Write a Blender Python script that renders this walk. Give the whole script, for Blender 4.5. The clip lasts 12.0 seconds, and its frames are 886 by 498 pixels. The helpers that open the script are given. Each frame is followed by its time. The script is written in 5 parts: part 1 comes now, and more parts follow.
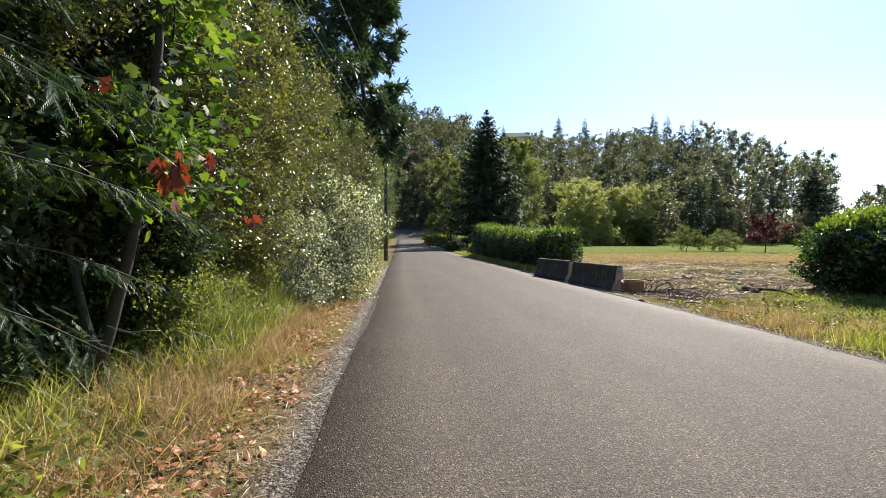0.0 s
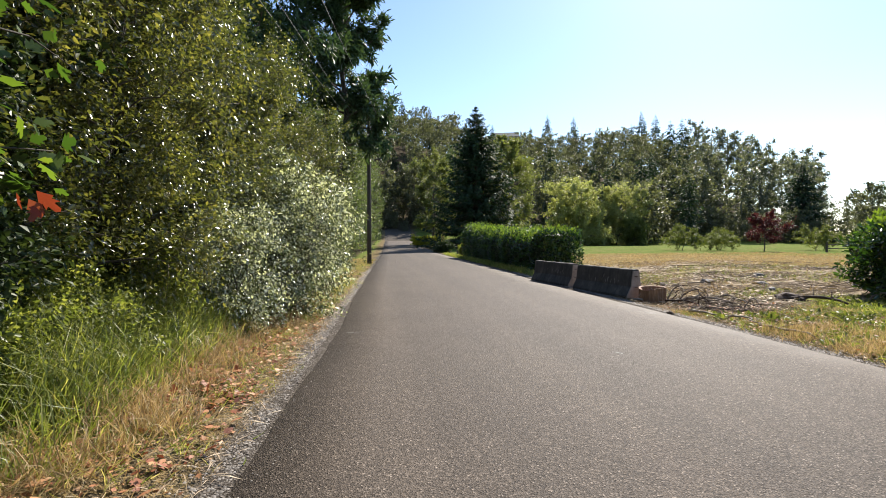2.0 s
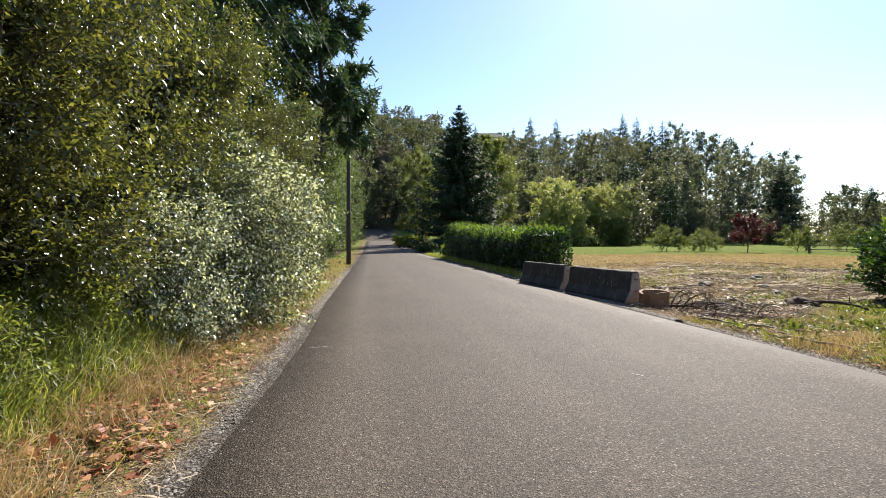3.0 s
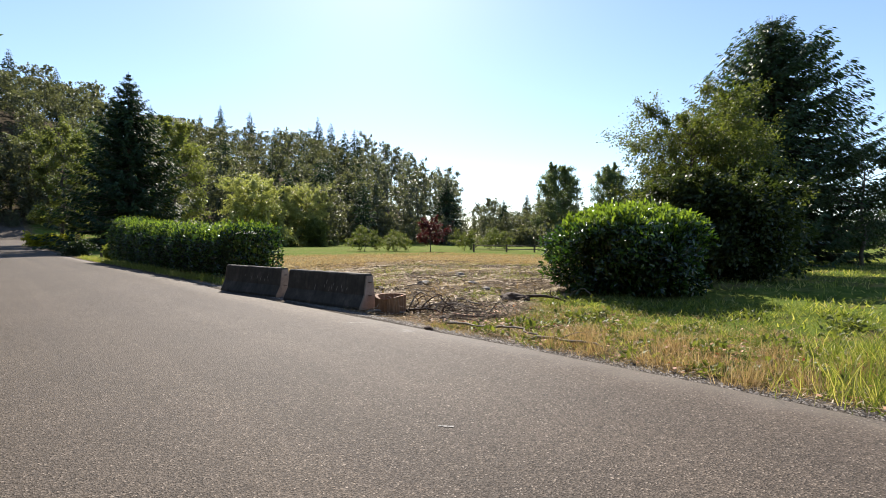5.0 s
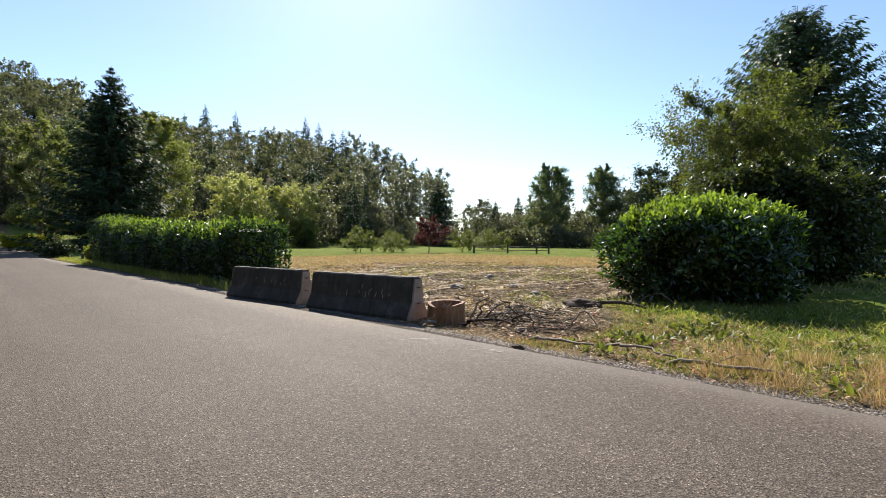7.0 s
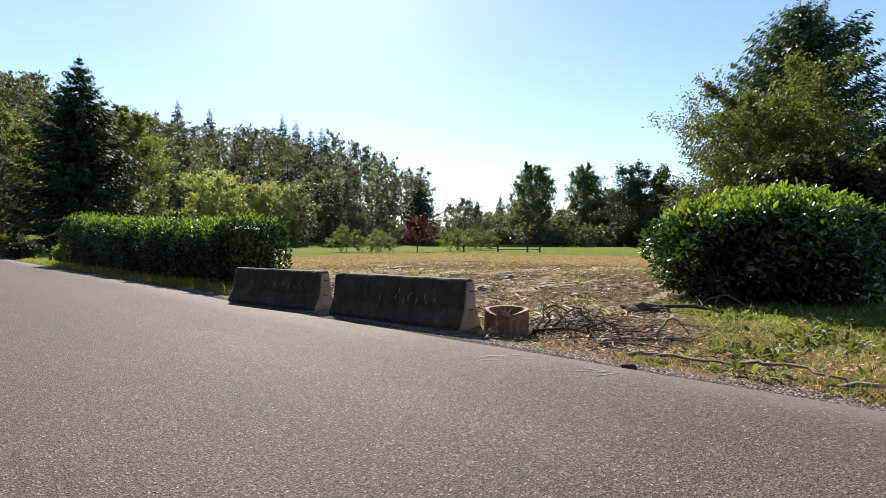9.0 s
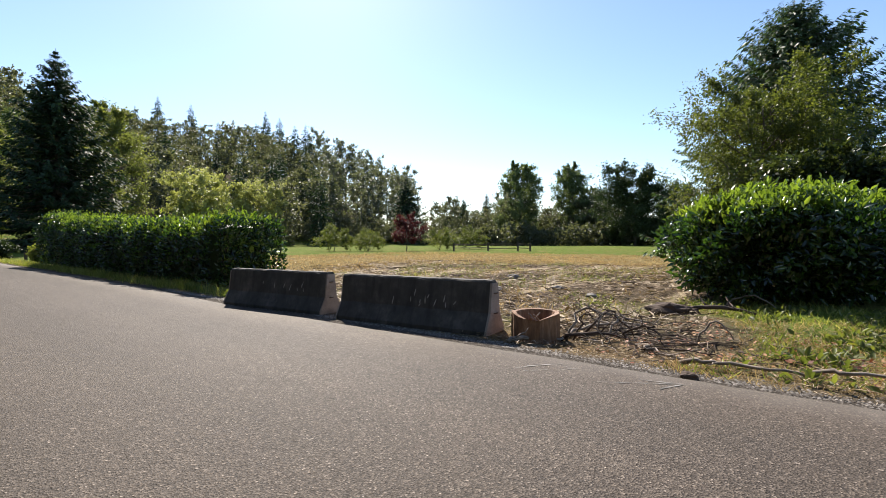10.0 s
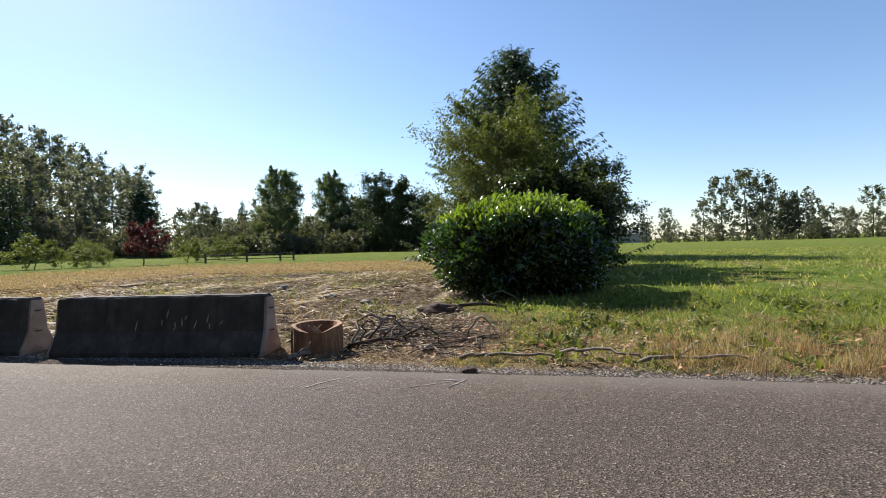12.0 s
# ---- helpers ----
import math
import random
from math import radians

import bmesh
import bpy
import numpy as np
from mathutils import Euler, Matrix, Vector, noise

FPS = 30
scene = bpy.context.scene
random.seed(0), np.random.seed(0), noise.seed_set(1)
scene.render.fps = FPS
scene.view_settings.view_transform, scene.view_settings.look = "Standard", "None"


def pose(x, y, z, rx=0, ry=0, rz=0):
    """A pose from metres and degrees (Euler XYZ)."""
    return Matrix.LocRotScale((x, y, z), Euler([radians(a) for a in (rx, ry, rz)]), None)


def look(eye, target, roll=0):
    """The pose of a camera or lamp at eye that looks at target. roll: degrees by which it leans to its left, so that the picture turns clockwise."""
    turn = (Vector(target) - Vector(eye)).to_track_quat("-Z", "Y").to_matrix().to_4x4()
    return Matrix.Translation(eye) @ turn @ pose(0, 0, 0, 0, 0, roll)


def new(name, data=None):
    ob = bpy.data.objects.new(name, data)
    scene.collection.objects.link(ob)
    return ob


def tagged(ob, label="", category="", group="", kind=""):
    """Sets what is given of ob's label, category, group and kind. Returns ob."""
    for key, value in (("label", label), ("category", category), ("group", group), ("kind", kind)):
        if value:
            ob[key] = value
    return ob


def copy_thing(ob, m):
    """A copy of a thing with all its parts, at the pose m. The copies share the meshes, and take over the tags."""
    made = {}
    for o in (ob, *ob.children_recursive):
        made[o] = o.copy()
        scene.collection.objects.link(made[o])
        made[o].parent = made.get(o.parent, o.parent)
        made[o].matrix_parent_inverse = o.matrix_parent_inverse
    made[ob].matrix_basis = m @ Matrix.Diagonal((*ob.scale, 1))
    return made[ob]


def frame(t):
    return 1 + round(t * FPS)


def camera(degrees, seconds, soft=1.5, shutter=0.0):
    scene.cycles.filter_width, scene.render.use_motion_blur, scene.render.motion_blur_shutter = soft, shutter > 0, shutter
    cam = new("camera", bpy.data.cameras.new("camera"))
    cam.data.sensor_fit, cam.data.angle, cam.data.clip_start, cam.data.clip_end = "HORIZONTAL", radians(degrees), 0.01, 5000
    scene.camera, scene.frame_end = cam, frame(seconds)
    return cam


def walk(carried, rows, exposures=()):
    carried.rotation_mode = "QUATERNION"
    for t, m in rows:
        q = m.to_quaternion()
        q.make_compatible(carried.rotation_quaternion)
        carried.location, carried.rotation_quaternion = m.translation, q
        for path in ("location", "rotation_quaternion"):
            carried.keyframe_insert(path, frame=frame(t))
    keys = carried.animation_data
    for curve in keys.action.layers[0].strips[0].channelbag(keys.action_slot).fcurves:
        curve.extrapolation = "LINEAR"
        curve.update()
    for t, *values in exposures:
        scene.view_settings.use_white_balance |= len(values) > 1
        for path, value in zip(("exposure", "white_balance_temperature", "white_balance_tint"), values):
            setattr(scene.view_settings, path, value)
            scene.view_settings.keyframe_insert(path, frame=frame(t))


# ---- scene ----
cam = camera(84.8, 12.0, soft=0.9)
PATH = [
    (0, (-0.879, -0.595, 1.607), (-0.704, 1.397, 1.569), 0.1),
    (0.5, (-0.707, 0.137, 1.632), (-0.493, 2.125, 1.596), -0.1),
    (1, (-0.675, 0.645, 1.625), (-0.457, 2.633, 1.594), -0.3),
    (1.5, (-0.648, 1.266, 1.615), (-0.43, 3.254, 1.582), -0.3),
    (2, (-0.535, 1.877, 1.597), (-0.317, 3.865, 1.563), -0.3),
    (2.5, (-0.494, 2.484, 1.568), (-0.273, 4.472, 1.532), -0.2),
    (2.7, (-0.464, 2.749, 1.569), (-0.234, 4.736, 1.534), -0.1),
    (4.3, (-0.091, 4.703, 1.519), (0.898, 6.441, 1.49), -0.3),
    (4.5, (-0.086, 4.93, 1.52), (1.032, 6.588, 1.493), 0.0),
    (5, (-0.046, 5.523, 1.503), (1.322, 6.982, 1.473), 0.1),
    (5.5, (0.082, 6.192, 1.475), (1.479, 7.622, 1.446), 0.1),
    (6, (0.119, 6.807, 1.451), (1.521, 8.233, 1.423), 0.3),
    (6.5, (0.17, 7.38, 1.413), (1.572, 8.806, 1.385), 0.2),
    (7, (0.178, 7.891, 1.4), (1.586, 9.312, 1.377), 0.1),
    (9, (0.225, 9.737, 1.357), (1.696, 11.092, 1.331), -0.1),
    (9.5, (0.256, 10.137, 1.357), (1.737, 11.481, 1.328), -0.1),
    (10, (0.282, 10.547, 1.347), (1.794, 11.855, 1.317), -0.2),
    (10.5, (0.365, 10.938, 1.365), (1.884, 12.238, 1.335), -0.3),
    (11, (0.402, 11.156, 1.354), (1.948, 12.425, 1.338), -0.6),
    (11.5, (0.441, 11.19, 1.343), (2.126, 12.267, 1.333), -1.1),
    (11.8, (0.417, 11.075, 1.356), (2.268, 11.833, 1.341), -1.7),
    (12, (0.419, 10.89, 1.344), (2.365, 11.35, 1.33), -1.7),
]
EXPOSURES = [(0, 1.14, 6350, 11), (2.7, 1.16, 6350, 11), (4.3, 1.06, 6420, 12), (11, 1.04, 6400, 12), (11.6, 0.96, 6300, 12), (12, 0.86, 6200, 12)]
walk(cam, [(t, look(eye, target, roll)) for t, eye, target, roll in PATH], EXPOSURES)

# ---- world, sun, exposure ----
SUN_AZ, SUN_EL = radians(35), radians(40)
SUN_DIR = Vector((math.sin(SUN_AZ) * math.cos(SUN_EL), math.cos(SUN_AZ) * math.cos(SUN_EL), math.sin(SUN_EL)))
world = bpy.data.worlds.new("world")
scene.world = world
world.use_nodes = True
wn = world.node_tree.nodes
sky = wn.new("ShaderNodeTexSky")
sky.sky_type = "NISHITA"
sky.sun_disc = False
sky.sun_elevation, sky.sun_rotation = SUN_EL, SUN_AZ
sky.air_density, sky.dust_density, sky.ozone_density = 1.0, 0.25, 2.6
wn["Background"].inputs["Strength"].default_value = 0.092
world.node_tree.links.new(sky.outputs[0], wn["Background"].inputs["Color"])
sun_data = bpy.data.lights.new("sun", "SUN")
sun_data.energy, sun_data.angle, sun_data.color = 5.0, radians(0.55), (1.0, 0.92, 0.8)
sun = new("sun", sun_data)
sun.matrix_world = look(SUN_DIR * 60, (0, 0, 0))

# ---- materials ----
def material(name):
    m = bpy.data.materials.new(name)
    m.use_nodes = True
    nt = m.node_tree
    return m, nt, nt.nodes["Principled BSDF"]


def node(nt, kind, **values):
    n = nt.nodes.new("ShaderNode" + kind)
    for key, value in values.items():
        n.inputs[key.replace("_", " ")].default_value = value
    return n


def ramp(nt, source, stops):
    r = nt.nodes.new("ShaderNodeValToRGB")
    while len(r.color_ramp.elements) < len(stops):
        r.color_ramp.elements.new(0.5)
    for e, (p, c) in zip(r.color_ramp.elements, stops):
        e.position, e.color = p, (*c, 1)
    nt.links.new(source, r.inputs[0])
    return r.outputs["Color"]


def noise_tex(nt, scale, detail=4.0, rough=0.55, vector=None):
    n = node(nt, "TexNoise", Scale=scale, Detail=detail, Roughness=rough)
    if vector is None:
        vector = nt.nodes.new("ShaderNodeNewGeometry").outputs["Position"]
    nt.links.new(vector, n.inputs["Vector"])
    return n.outputs["Fac"]


def math_node(nt, op, a, b=None, c=None):
    n = nt.nodes.new("ShaderNodeMath")
    n.operation = op
    for i, v in enumerate((a, b, c)):
        if v is None:
            continue
        if isinstance(v, (int, float)):
            n.inputs[i].default_value = v
        else:
            nt.links.new(v, n.inputs[i])
    return n.outputs[0]


def smooth(nt, value, lo, hi):
    n = nt.nodes.new("ShaderNodeMapRange")
    n.interpolation_type = "SMOOTHSTEP"
    n.inputs["From Min"].default_value, n.inputs["From Max"].default_value = lo, hi
    nt.links.new(value, n.inputs["Value"])
    return n.outputs[0]


def mix(nt, fac, a, b, blend="MIX"):
    n = nt.nodes.new("ShaderNodeMix")
    n.data_type, n.blend_type = "RGBA", blend
    for v, i in ((fac, 0), (a, 6), (b, 7)):
        if isinstance(v, (int, float)):
            n.inputs[i].default_value = v
        elif isinstance(v, tuple):
            n.inputs[i].default_value = (*v, 1)
        else:
            nt.links.new(v, n.inputs[i])
    return n.outputs[2]


def bump(nt, bsdf, height, strength, distance):
    b = node(nt, "Bump", Strength=strength, Distance=distance)
    nt.links.new(height, b.inputs["Height"])
    nt.links.new(b.outputs[0], bsdf.inputs["Normal"])


def leaf_material(name, stops, rough=0.5, through_light=0.4, warm=(1.0, 1.0, 0.45), spec=0.4):
    """Leaves: colour differs leaf by leaf, light shines through."""
    m, nt, bsdf = material(name)
    geo = nt.nodes.new("ShaderNodeNewGeometry")
    info = nt.nodes.new("ShaderNodeObjectInfo")
    patch = noise_tex(nt, 0.6, 2.0)
    f = math_node(nt, "ADD", math_node(nt, "MULTIPLY", geo.outputs["Random Per Island"], 0.6), math_node(nt, "MULTIPLY", patch, 0.4))
    f = math_node(nt, "ADD", f, math_node(nt, "MULTIPLY", math_node(nt, "SUBTRACT", info.outputs["Random"], 0.5), 0.15))
    col = ramp(nt, f, stops)
    nt.links.new(col, bsdf.inputs["Base Color"])
    bsdf.inputs["Roughness"].default_value = rough
    bsdf.inputs["Specular IOR Level"].default_value = spec
    tr = nt.nodes.new("ShaderNodeBsdfTranslucent")
    nt.links.new(mix(nt, 1.0, col, tuple(2.0 * c for c in warm), "MULTIPLY"), tr.inputs["Color"])
    ms = nt.nodes.new("ShaderNodeMixShader")
    ms.inputs[0].default_value = through_light
    nt.links.new(bsdf.outputs[0], ms.inputs[1])
    nt.links.new(tr.outputs[0], ms.inputs[2])
    nt.links.new(ms.outputs[0], nt.nodes["Material Output"].inputs["Surface"])
    return m


def plain_material(name, stops, scale, rough, detail_scale, bump_strength, bump_distance=0.01):
    m, nt, bsdf = material(name)
    big, fine = noise_tex(nt, scale), noise_tex(nt, detail_scale, 6.0, 0.65)
    f = math_node(nt, "ADD", math_node(nt, "MULTIPLY", big, 0.6), math_node(nt, "MULTIPLY", fine, 0.4))
    nt.links.new(ramp(nt, f, stops), bsdf.inputs["Base Color"])
    bsdf.inputs["Roughness"].default_value = rough
    bump(nt, bsdf, fine, bump_strength, bump_distance)
    return m


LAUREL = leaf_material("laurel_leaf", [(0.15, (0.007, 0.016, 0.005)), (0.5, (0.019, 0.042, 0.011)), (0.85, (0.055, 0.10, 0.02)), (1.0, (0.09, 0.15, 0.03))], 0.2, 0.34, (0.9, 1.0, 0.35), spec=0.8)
# brighter green for the tops: young leaves with sunlight painted into the colour
LAUREL_SUNLIT = leaf_material("sunlit_laurel_leaf", [(0.1, (0.055, 0.09, 0.018)), (0.5, (0.115, 0.17, 0.03)), (0.9, (0.19, 0.255, 0.055))], 0.24, 0.42, (1.0, 1.0, 0.35), spec=0.8)
HAZEL = leaf_material("shrub_leaf", [(0.1, (0.02, 0.028, 0.01)), (0.4, (0.055, 0.066, 0.02)), (0.7, (0.11, 0.115, 0.034)), (1.0, (0.27, 0.235, 0.075))], 0.28, 0.36, spec=0.9)
# thicket leaves: greens darkened in the colour for shade under the canopy
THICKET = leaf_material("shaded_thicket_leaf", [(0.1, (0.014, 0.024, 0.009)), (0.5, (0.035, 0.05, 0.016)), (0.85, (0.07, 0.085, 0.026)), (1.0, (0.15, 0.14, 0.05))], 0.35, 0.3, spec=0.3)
# near-white ramp stops paint sun glints onto some of the leaves
GLINTLEAF = leaf_material("glint_leaf", [(0.2, (0.05, 0.06, 0.028)), (0.54, (0.11, 0.13, 0.062)), (0.64, (0.42, 0.44, 0.33)), (0.82, (0.84, 0.85, 0.76))], 0.16, 0.22, spec=1.0)
BRIAR = leaf_material("briar_leaf", [(0.1, (0.05, 0.068, 0.018)), (0.5, (0.125, 0.15, 0.04)), (0.85, (0.23, 0.235, 0.075)), (1.0, (0.42, 0.36, 0.14))], 0.4, 0.48, spec=0.4)
YELLOW = leaf_material("yellow_green_weed", [(0.1, (0.16, 0.18, 0.02)), (0.5, (0.34, 0.34, 0.035)), (1.0, (0.55, 0.48, 0.05))], 0.5, 0.4, spec=0.2)
MAPLE = leaf_material("maple_leaf", [(0.1, (0.022, 0.05, 0.010)), (0.5, (0.06, 0.105, 0.018)), (0.85, (0.15, 0.19, 0.03)), (1.0, (0.38, 0.34, 0.045))], 0.4, 0.48, spec=0.4)
RUST = leaf_material("dead_leaf", [(0.2, (0.10, 0.022, 0.012)), (0.6, (0.19, 0.045, 0.02)), (1.0, (0.3, 0.11, 0.045))], 0.6, 0.3, (1.0, 0.7, 0.5))
LITTER = leaf_material("litter_leaf", [(0.1, (0.12, 0.035, 0.022)), (0.4, (0.28, 0.10, 0.045)), (0.7, (0.45, 0.25, 0.12)), (1.0, (0.65, 0.5, 0.34))], 0.6, 0.15, (1.0, 0.8, 0.6))
FIR = leaf_material("fir_needles", [(0.1, (0.014, 0.030, 0.016)), (0.6, (0.03, 0.055, 0.026)), (1.0, (0.06, 0.09, 0.042))], 0.65, 0.15, spec=0.15)
BOUGH = leaf_material("bough_needles", [(0.1, (0.02, 0.045, 0.02)), (0.6, (0.04, 0.08, 0.035)), (1.0, (0.09, 0.13, 0.06))], 0.45, 0.25)
PINE = leaf_material("pine_needles", [(0.1, (0.030, 0.060, 0.030)), (0.6, (0.053, 0.090, 0.045)), (1.0, (0.090, 0.128, 0.060))], 0.5, 0.2, spec=0.2)
ALDER = leaf_material("alder_leaf", [(0.1, (0.06, 0.075, 0.03)), (0.5, (0.12, 0.14, 0.05)), (1.0, (0.2, 0.215, 0.075))], 0.5, 0.42, spec=0.2)
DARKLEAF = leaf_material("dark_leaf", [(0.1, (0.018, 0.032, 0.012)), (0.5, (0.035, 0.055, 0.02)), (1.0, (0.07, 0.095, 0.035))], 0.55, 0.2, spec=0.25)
POPLAR = leaf_material("poplar_leaf", [(0.1, (0.064, 0.096, 0.040)), (0.5, (0.104, 0.136, 0.064)), (1.0, (0.160, 0.192, 0.096))], 0.45, 0.3, spec=0.2)
WILLOW = leaf_material("willow_leaf", [(0.1, (0.16, 0.178, 0.07)), (0.5, (0.27, 0.285, 0.12)), (1.0, (0.4, 0.4, 0.19))], 0.45, 0.38, spec=0.3)
PLUM = leaf_material("plum_leaf", [(0.1, (0.03, 0.010, 0.012)), (0.5, (0.066, 0.018, 0.018)), (1.0, (0.14, 0.04, 0.03))], 0.5, 0.3, (1.0, 0.6, 0.55), spec=0.2)
ALDERGREY = leaf_material("grey_alder_leaf", [(0.1, (0.07, 0.08, 0.06)), (0.5, (0.12, 0.13, 0.095)), (1.0, (0.2, 0.205, 0.15))], 0.45, 0.3, spec=0.5)
HILL = leaf_material("hill_foliage", [(0.1, (0.042, 0.05, 0.034)), (0.5, (0.08, 0.088, 0.056)), (0.85, (0.125, 0.13, 0.085)), (1.0, (0.19, 0.18, 0.12))], 0.5, 0.36, spec=0.35)
CHERRY = leaf_material("cherry_leaf", [(0.1, (0.045, 0.06, 0.018)), (0.5, (0.085, 0.105, 0.028)), (0.85, (0.14, 0.155, 0.04)), (1.0, (0.24, 0.17, 0.06))], 0.5, 0.38, spec=0.25)
GRASS = leaf_material("green_grass", [(0.1, (0.045, 0.062, 0.014)), (0.45, (0.12, 0.155, 0.034)), (0.7, (0.24, 0.245, 0.08)), (1.0, (0.52, 0.43, 0.24))], 0.42, 0.46)
STRAW = leaf_material("dry_grass", [(0.1, (0.13, 0.085, 0.038)), (0.45, (0.28, 0.2, 0.098)), (0.8, (0.46, 0.36, 0.2)), (1.0, (0.12, 0.15, 0.04))], 0.55, 0.3, (1.0, 0.92, 0.66))
BARK = plain_material("bark", [(0.2, (0.04, 0.03, 0.024)), (0.5, (0.09, 0.07, 0.055)), (0.8, (0.17, 0.145, 0.12))], 3.0, 0.9, 30.0, 0.8, 0.02)
# bark darkened in its colour for the shade round the maple
SHADEBARK = plain_material("shaded_dark_bark", [(0.2, (0.02, 0.017, 0.012)), (0.5, (0.045, 0.038, 0.028)), (0.8, (0.085, 0.078, 0.058))], 3.0, 0.9, 30.0, 0.8, 0.02)
GREYWOOD = plain_material("weathered_branch", [(0.2, (0.09, 0.065, 0.05)), (0.5, (0.2, 0.16, 0.125)), (0.8, (0.36, 0.31, 0.26))], 6.0, 0.85, 60.0, 0.5)
POLEWOOD = plain_material("pole_wood", [(0.2, (0.04, 0.03, 0.025)), (0.8, (0.11, 0.085, 0.065))], 2.0, 0.85, 40.0, 0.4)
SOILROCK = plain_material("dark_bark_chunk", [(0.2, (0.03, 0.02, 0.015)), (0.8, (0.12, 0.075, 0.05))], 8.0, 0.9, 50.0, 0.8, 0.01)
METAL = plain_material("grey_metal", [(0.2, (0.12, 0.12, 0.12)), (0.8, (0.3, 0.3, 0.3))], 4.0, 0.45, 60.0, 0.1)
CABLE = plain_material("black_cable", [(0.2, (0.012, 0.012, 0.012)), (0.8, (0.03, 0.03, 0.03))], 4.0, 0.5, 60.0, 0.1)
HOUSEWALL = plain_material("house_siding", [(0.2, (0.3, 0.29, 0.27)), (0.8, (0.42, 0.41, 0.38))], 1.0, 0.7, 8.0, 0.1)
ROOFING = plain_material("grey_roof", [(0.2, (0.09, 0.095, 0.1)), (0.8, (0.16, 0.165, 0.17))], 1.0, 0.8, 8.0, 0.2)
DARKGLASS = plain_material("window_glass", [(0.2, (0.02, 0.025, 0.03)), (0.8, (0.04, 0.045, 0.05))], 1.0, 0.1, 8.0, 0.0)
PAINT = plain_material("worn_white_paint", [(0.42, (0.05, 0.045, 0.038)), (0.6, (0.3, 0.28, 0.25))], 9.0, 0.7, 120.0, 0.3, 0.002)
SCRAPE = plain_material("pale_scrape", [(0.3, (0.16, 0.145, 0.12)), (0.6, (0.36, 0.33, 0.29))], 9.0, 0.8, 120.0, 0.2, 0.002)
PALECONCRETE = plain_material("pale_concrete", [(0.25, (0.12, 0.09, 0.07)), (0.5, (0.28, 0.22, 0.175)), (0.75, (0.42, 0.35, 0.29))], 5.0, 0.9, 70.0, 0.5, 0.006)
SIGNYELLOW = plain_material("faded_yellow_sheeting", [(0.2, (0.42, 0.27, 0.02)), (0.8, (0.62, 0.42, 0.04))], 3.0, 0.5, 40.0, 0.05)
GRAVEL = leaf_material("gravel_stone", [(0.1, (0.08, 0.07, 0.06)), (0.5, (0.18, 0.16, 0.138)), (1.0, (0.38, 0.34, 0.3))], 0.8, 0.0)
SLASH = leaf_material("slash_stick", [(0.1, (0.035, 0.024, 0.018)), (0.5, (0.10, 0.072, 0.055)), (0.8, (0.24, 0.19, 0.15)), (1.0, (0.5, 0.42, 0.33))], 0.85, 0.0, spec=0.1)
CHIP = leaf_material("wood_chip", [(0.1, (0.10, 0.065, 0.04)), (0.4, (0.26, 0.18, 0.11)), (0.75, (0.5, 0.4, 0.28)), (1.0, (0.68, 0.58, 0.44))], 0.75, 0.05)


def asphalt_material():
    m, nt, bsdf = material("asphalt")
    geo = nt.nodes.new("ShaderNodeNewGeometry")
    sep = nt.nodes.new("ShaderNodeSeparateXYZ")
    nt.links.new(geo.outputs["Position"], sep.inputs[0])
    vor = node(nt, "TexVoronoi", Scale=88.0)
    nt.links.new(geo.outputs["Position"], vor.inputs["Vector"])
    stone = ramp(nt, vor.outputs["Color"], [(0.0, (0.018, 0.0145, 0.0115)), (0.35, (0.05, 0.0405, 0.0325)), (0.65, (0.082, 0.067, 0.054)), (0.85, (0.13, 0.107, 0.087)), (1.0, (0.3, 0.255, 0.215))])
    patch = noise_tex(nt, 0.35, 5.0, 0.6)
    # lengthwise bands left by the paver and by tyres
    stretch = node(nt, "Mapping")
    stretch.inputs["Scale"].default_value = (1.1, 0.03, 1.0)
    nt.links.new(geo.outputs["Position"], stretch.inputs["Vector"])
    lanes = noise_tex(nt, 1.0, 3.0, 0.5, stretch.outputs[0])
    tone = math_node(nt, "ADD", math_node(nt, "MULTIPLY", patch, 0.45), math_node(nt, "MULTIPLY", lanes, 0.55))
    col = mix(nt, 1.0, stone, ramp(nt, tone, [(0.3, (0.84, 0.83, 0.82)), (0.7, (1.36, 1.31, 1.24))]), "MULTIPLY")
    # grit drifted against the right edge
    grit = math_node(nt, "MULTIPLY", smooth(nt, math_node(nt, "ADD", sep.outputs["X"], math_node(nt, "MULTIPLY", noise_tex(nt, 1.7), 0.9)), 5.35, 6.0), 0.55)
    col = mix(nt, grit, col, (0.15, 0.13, 0.11))
    nt.links.new(col, bsdf.inputs["Base Color"])
    bsdf.inputs["Specular IOR Level"].default_value = 0.16
    r = nt.nodes.new("ShaderNodeMapRange")
    r.inputs["To Min"].default_value, r.inputs["To Max"].default_value = 0.58, 0.88
    nt.links.new(vor.outputs["Distance"], r.inputs["Value"])
    nt.links.new(r.outputs[0], bsdf.inputs["Roughness"])
    height = math_node(nt, "ADD", vor.outputs["Distance"], math_node(nt, "MULTIPLY", noise_tex(nt, 300.0, 2.0), 0.3))
    bump(nt, bsdf, height, 0.8, 0.007)
    return m


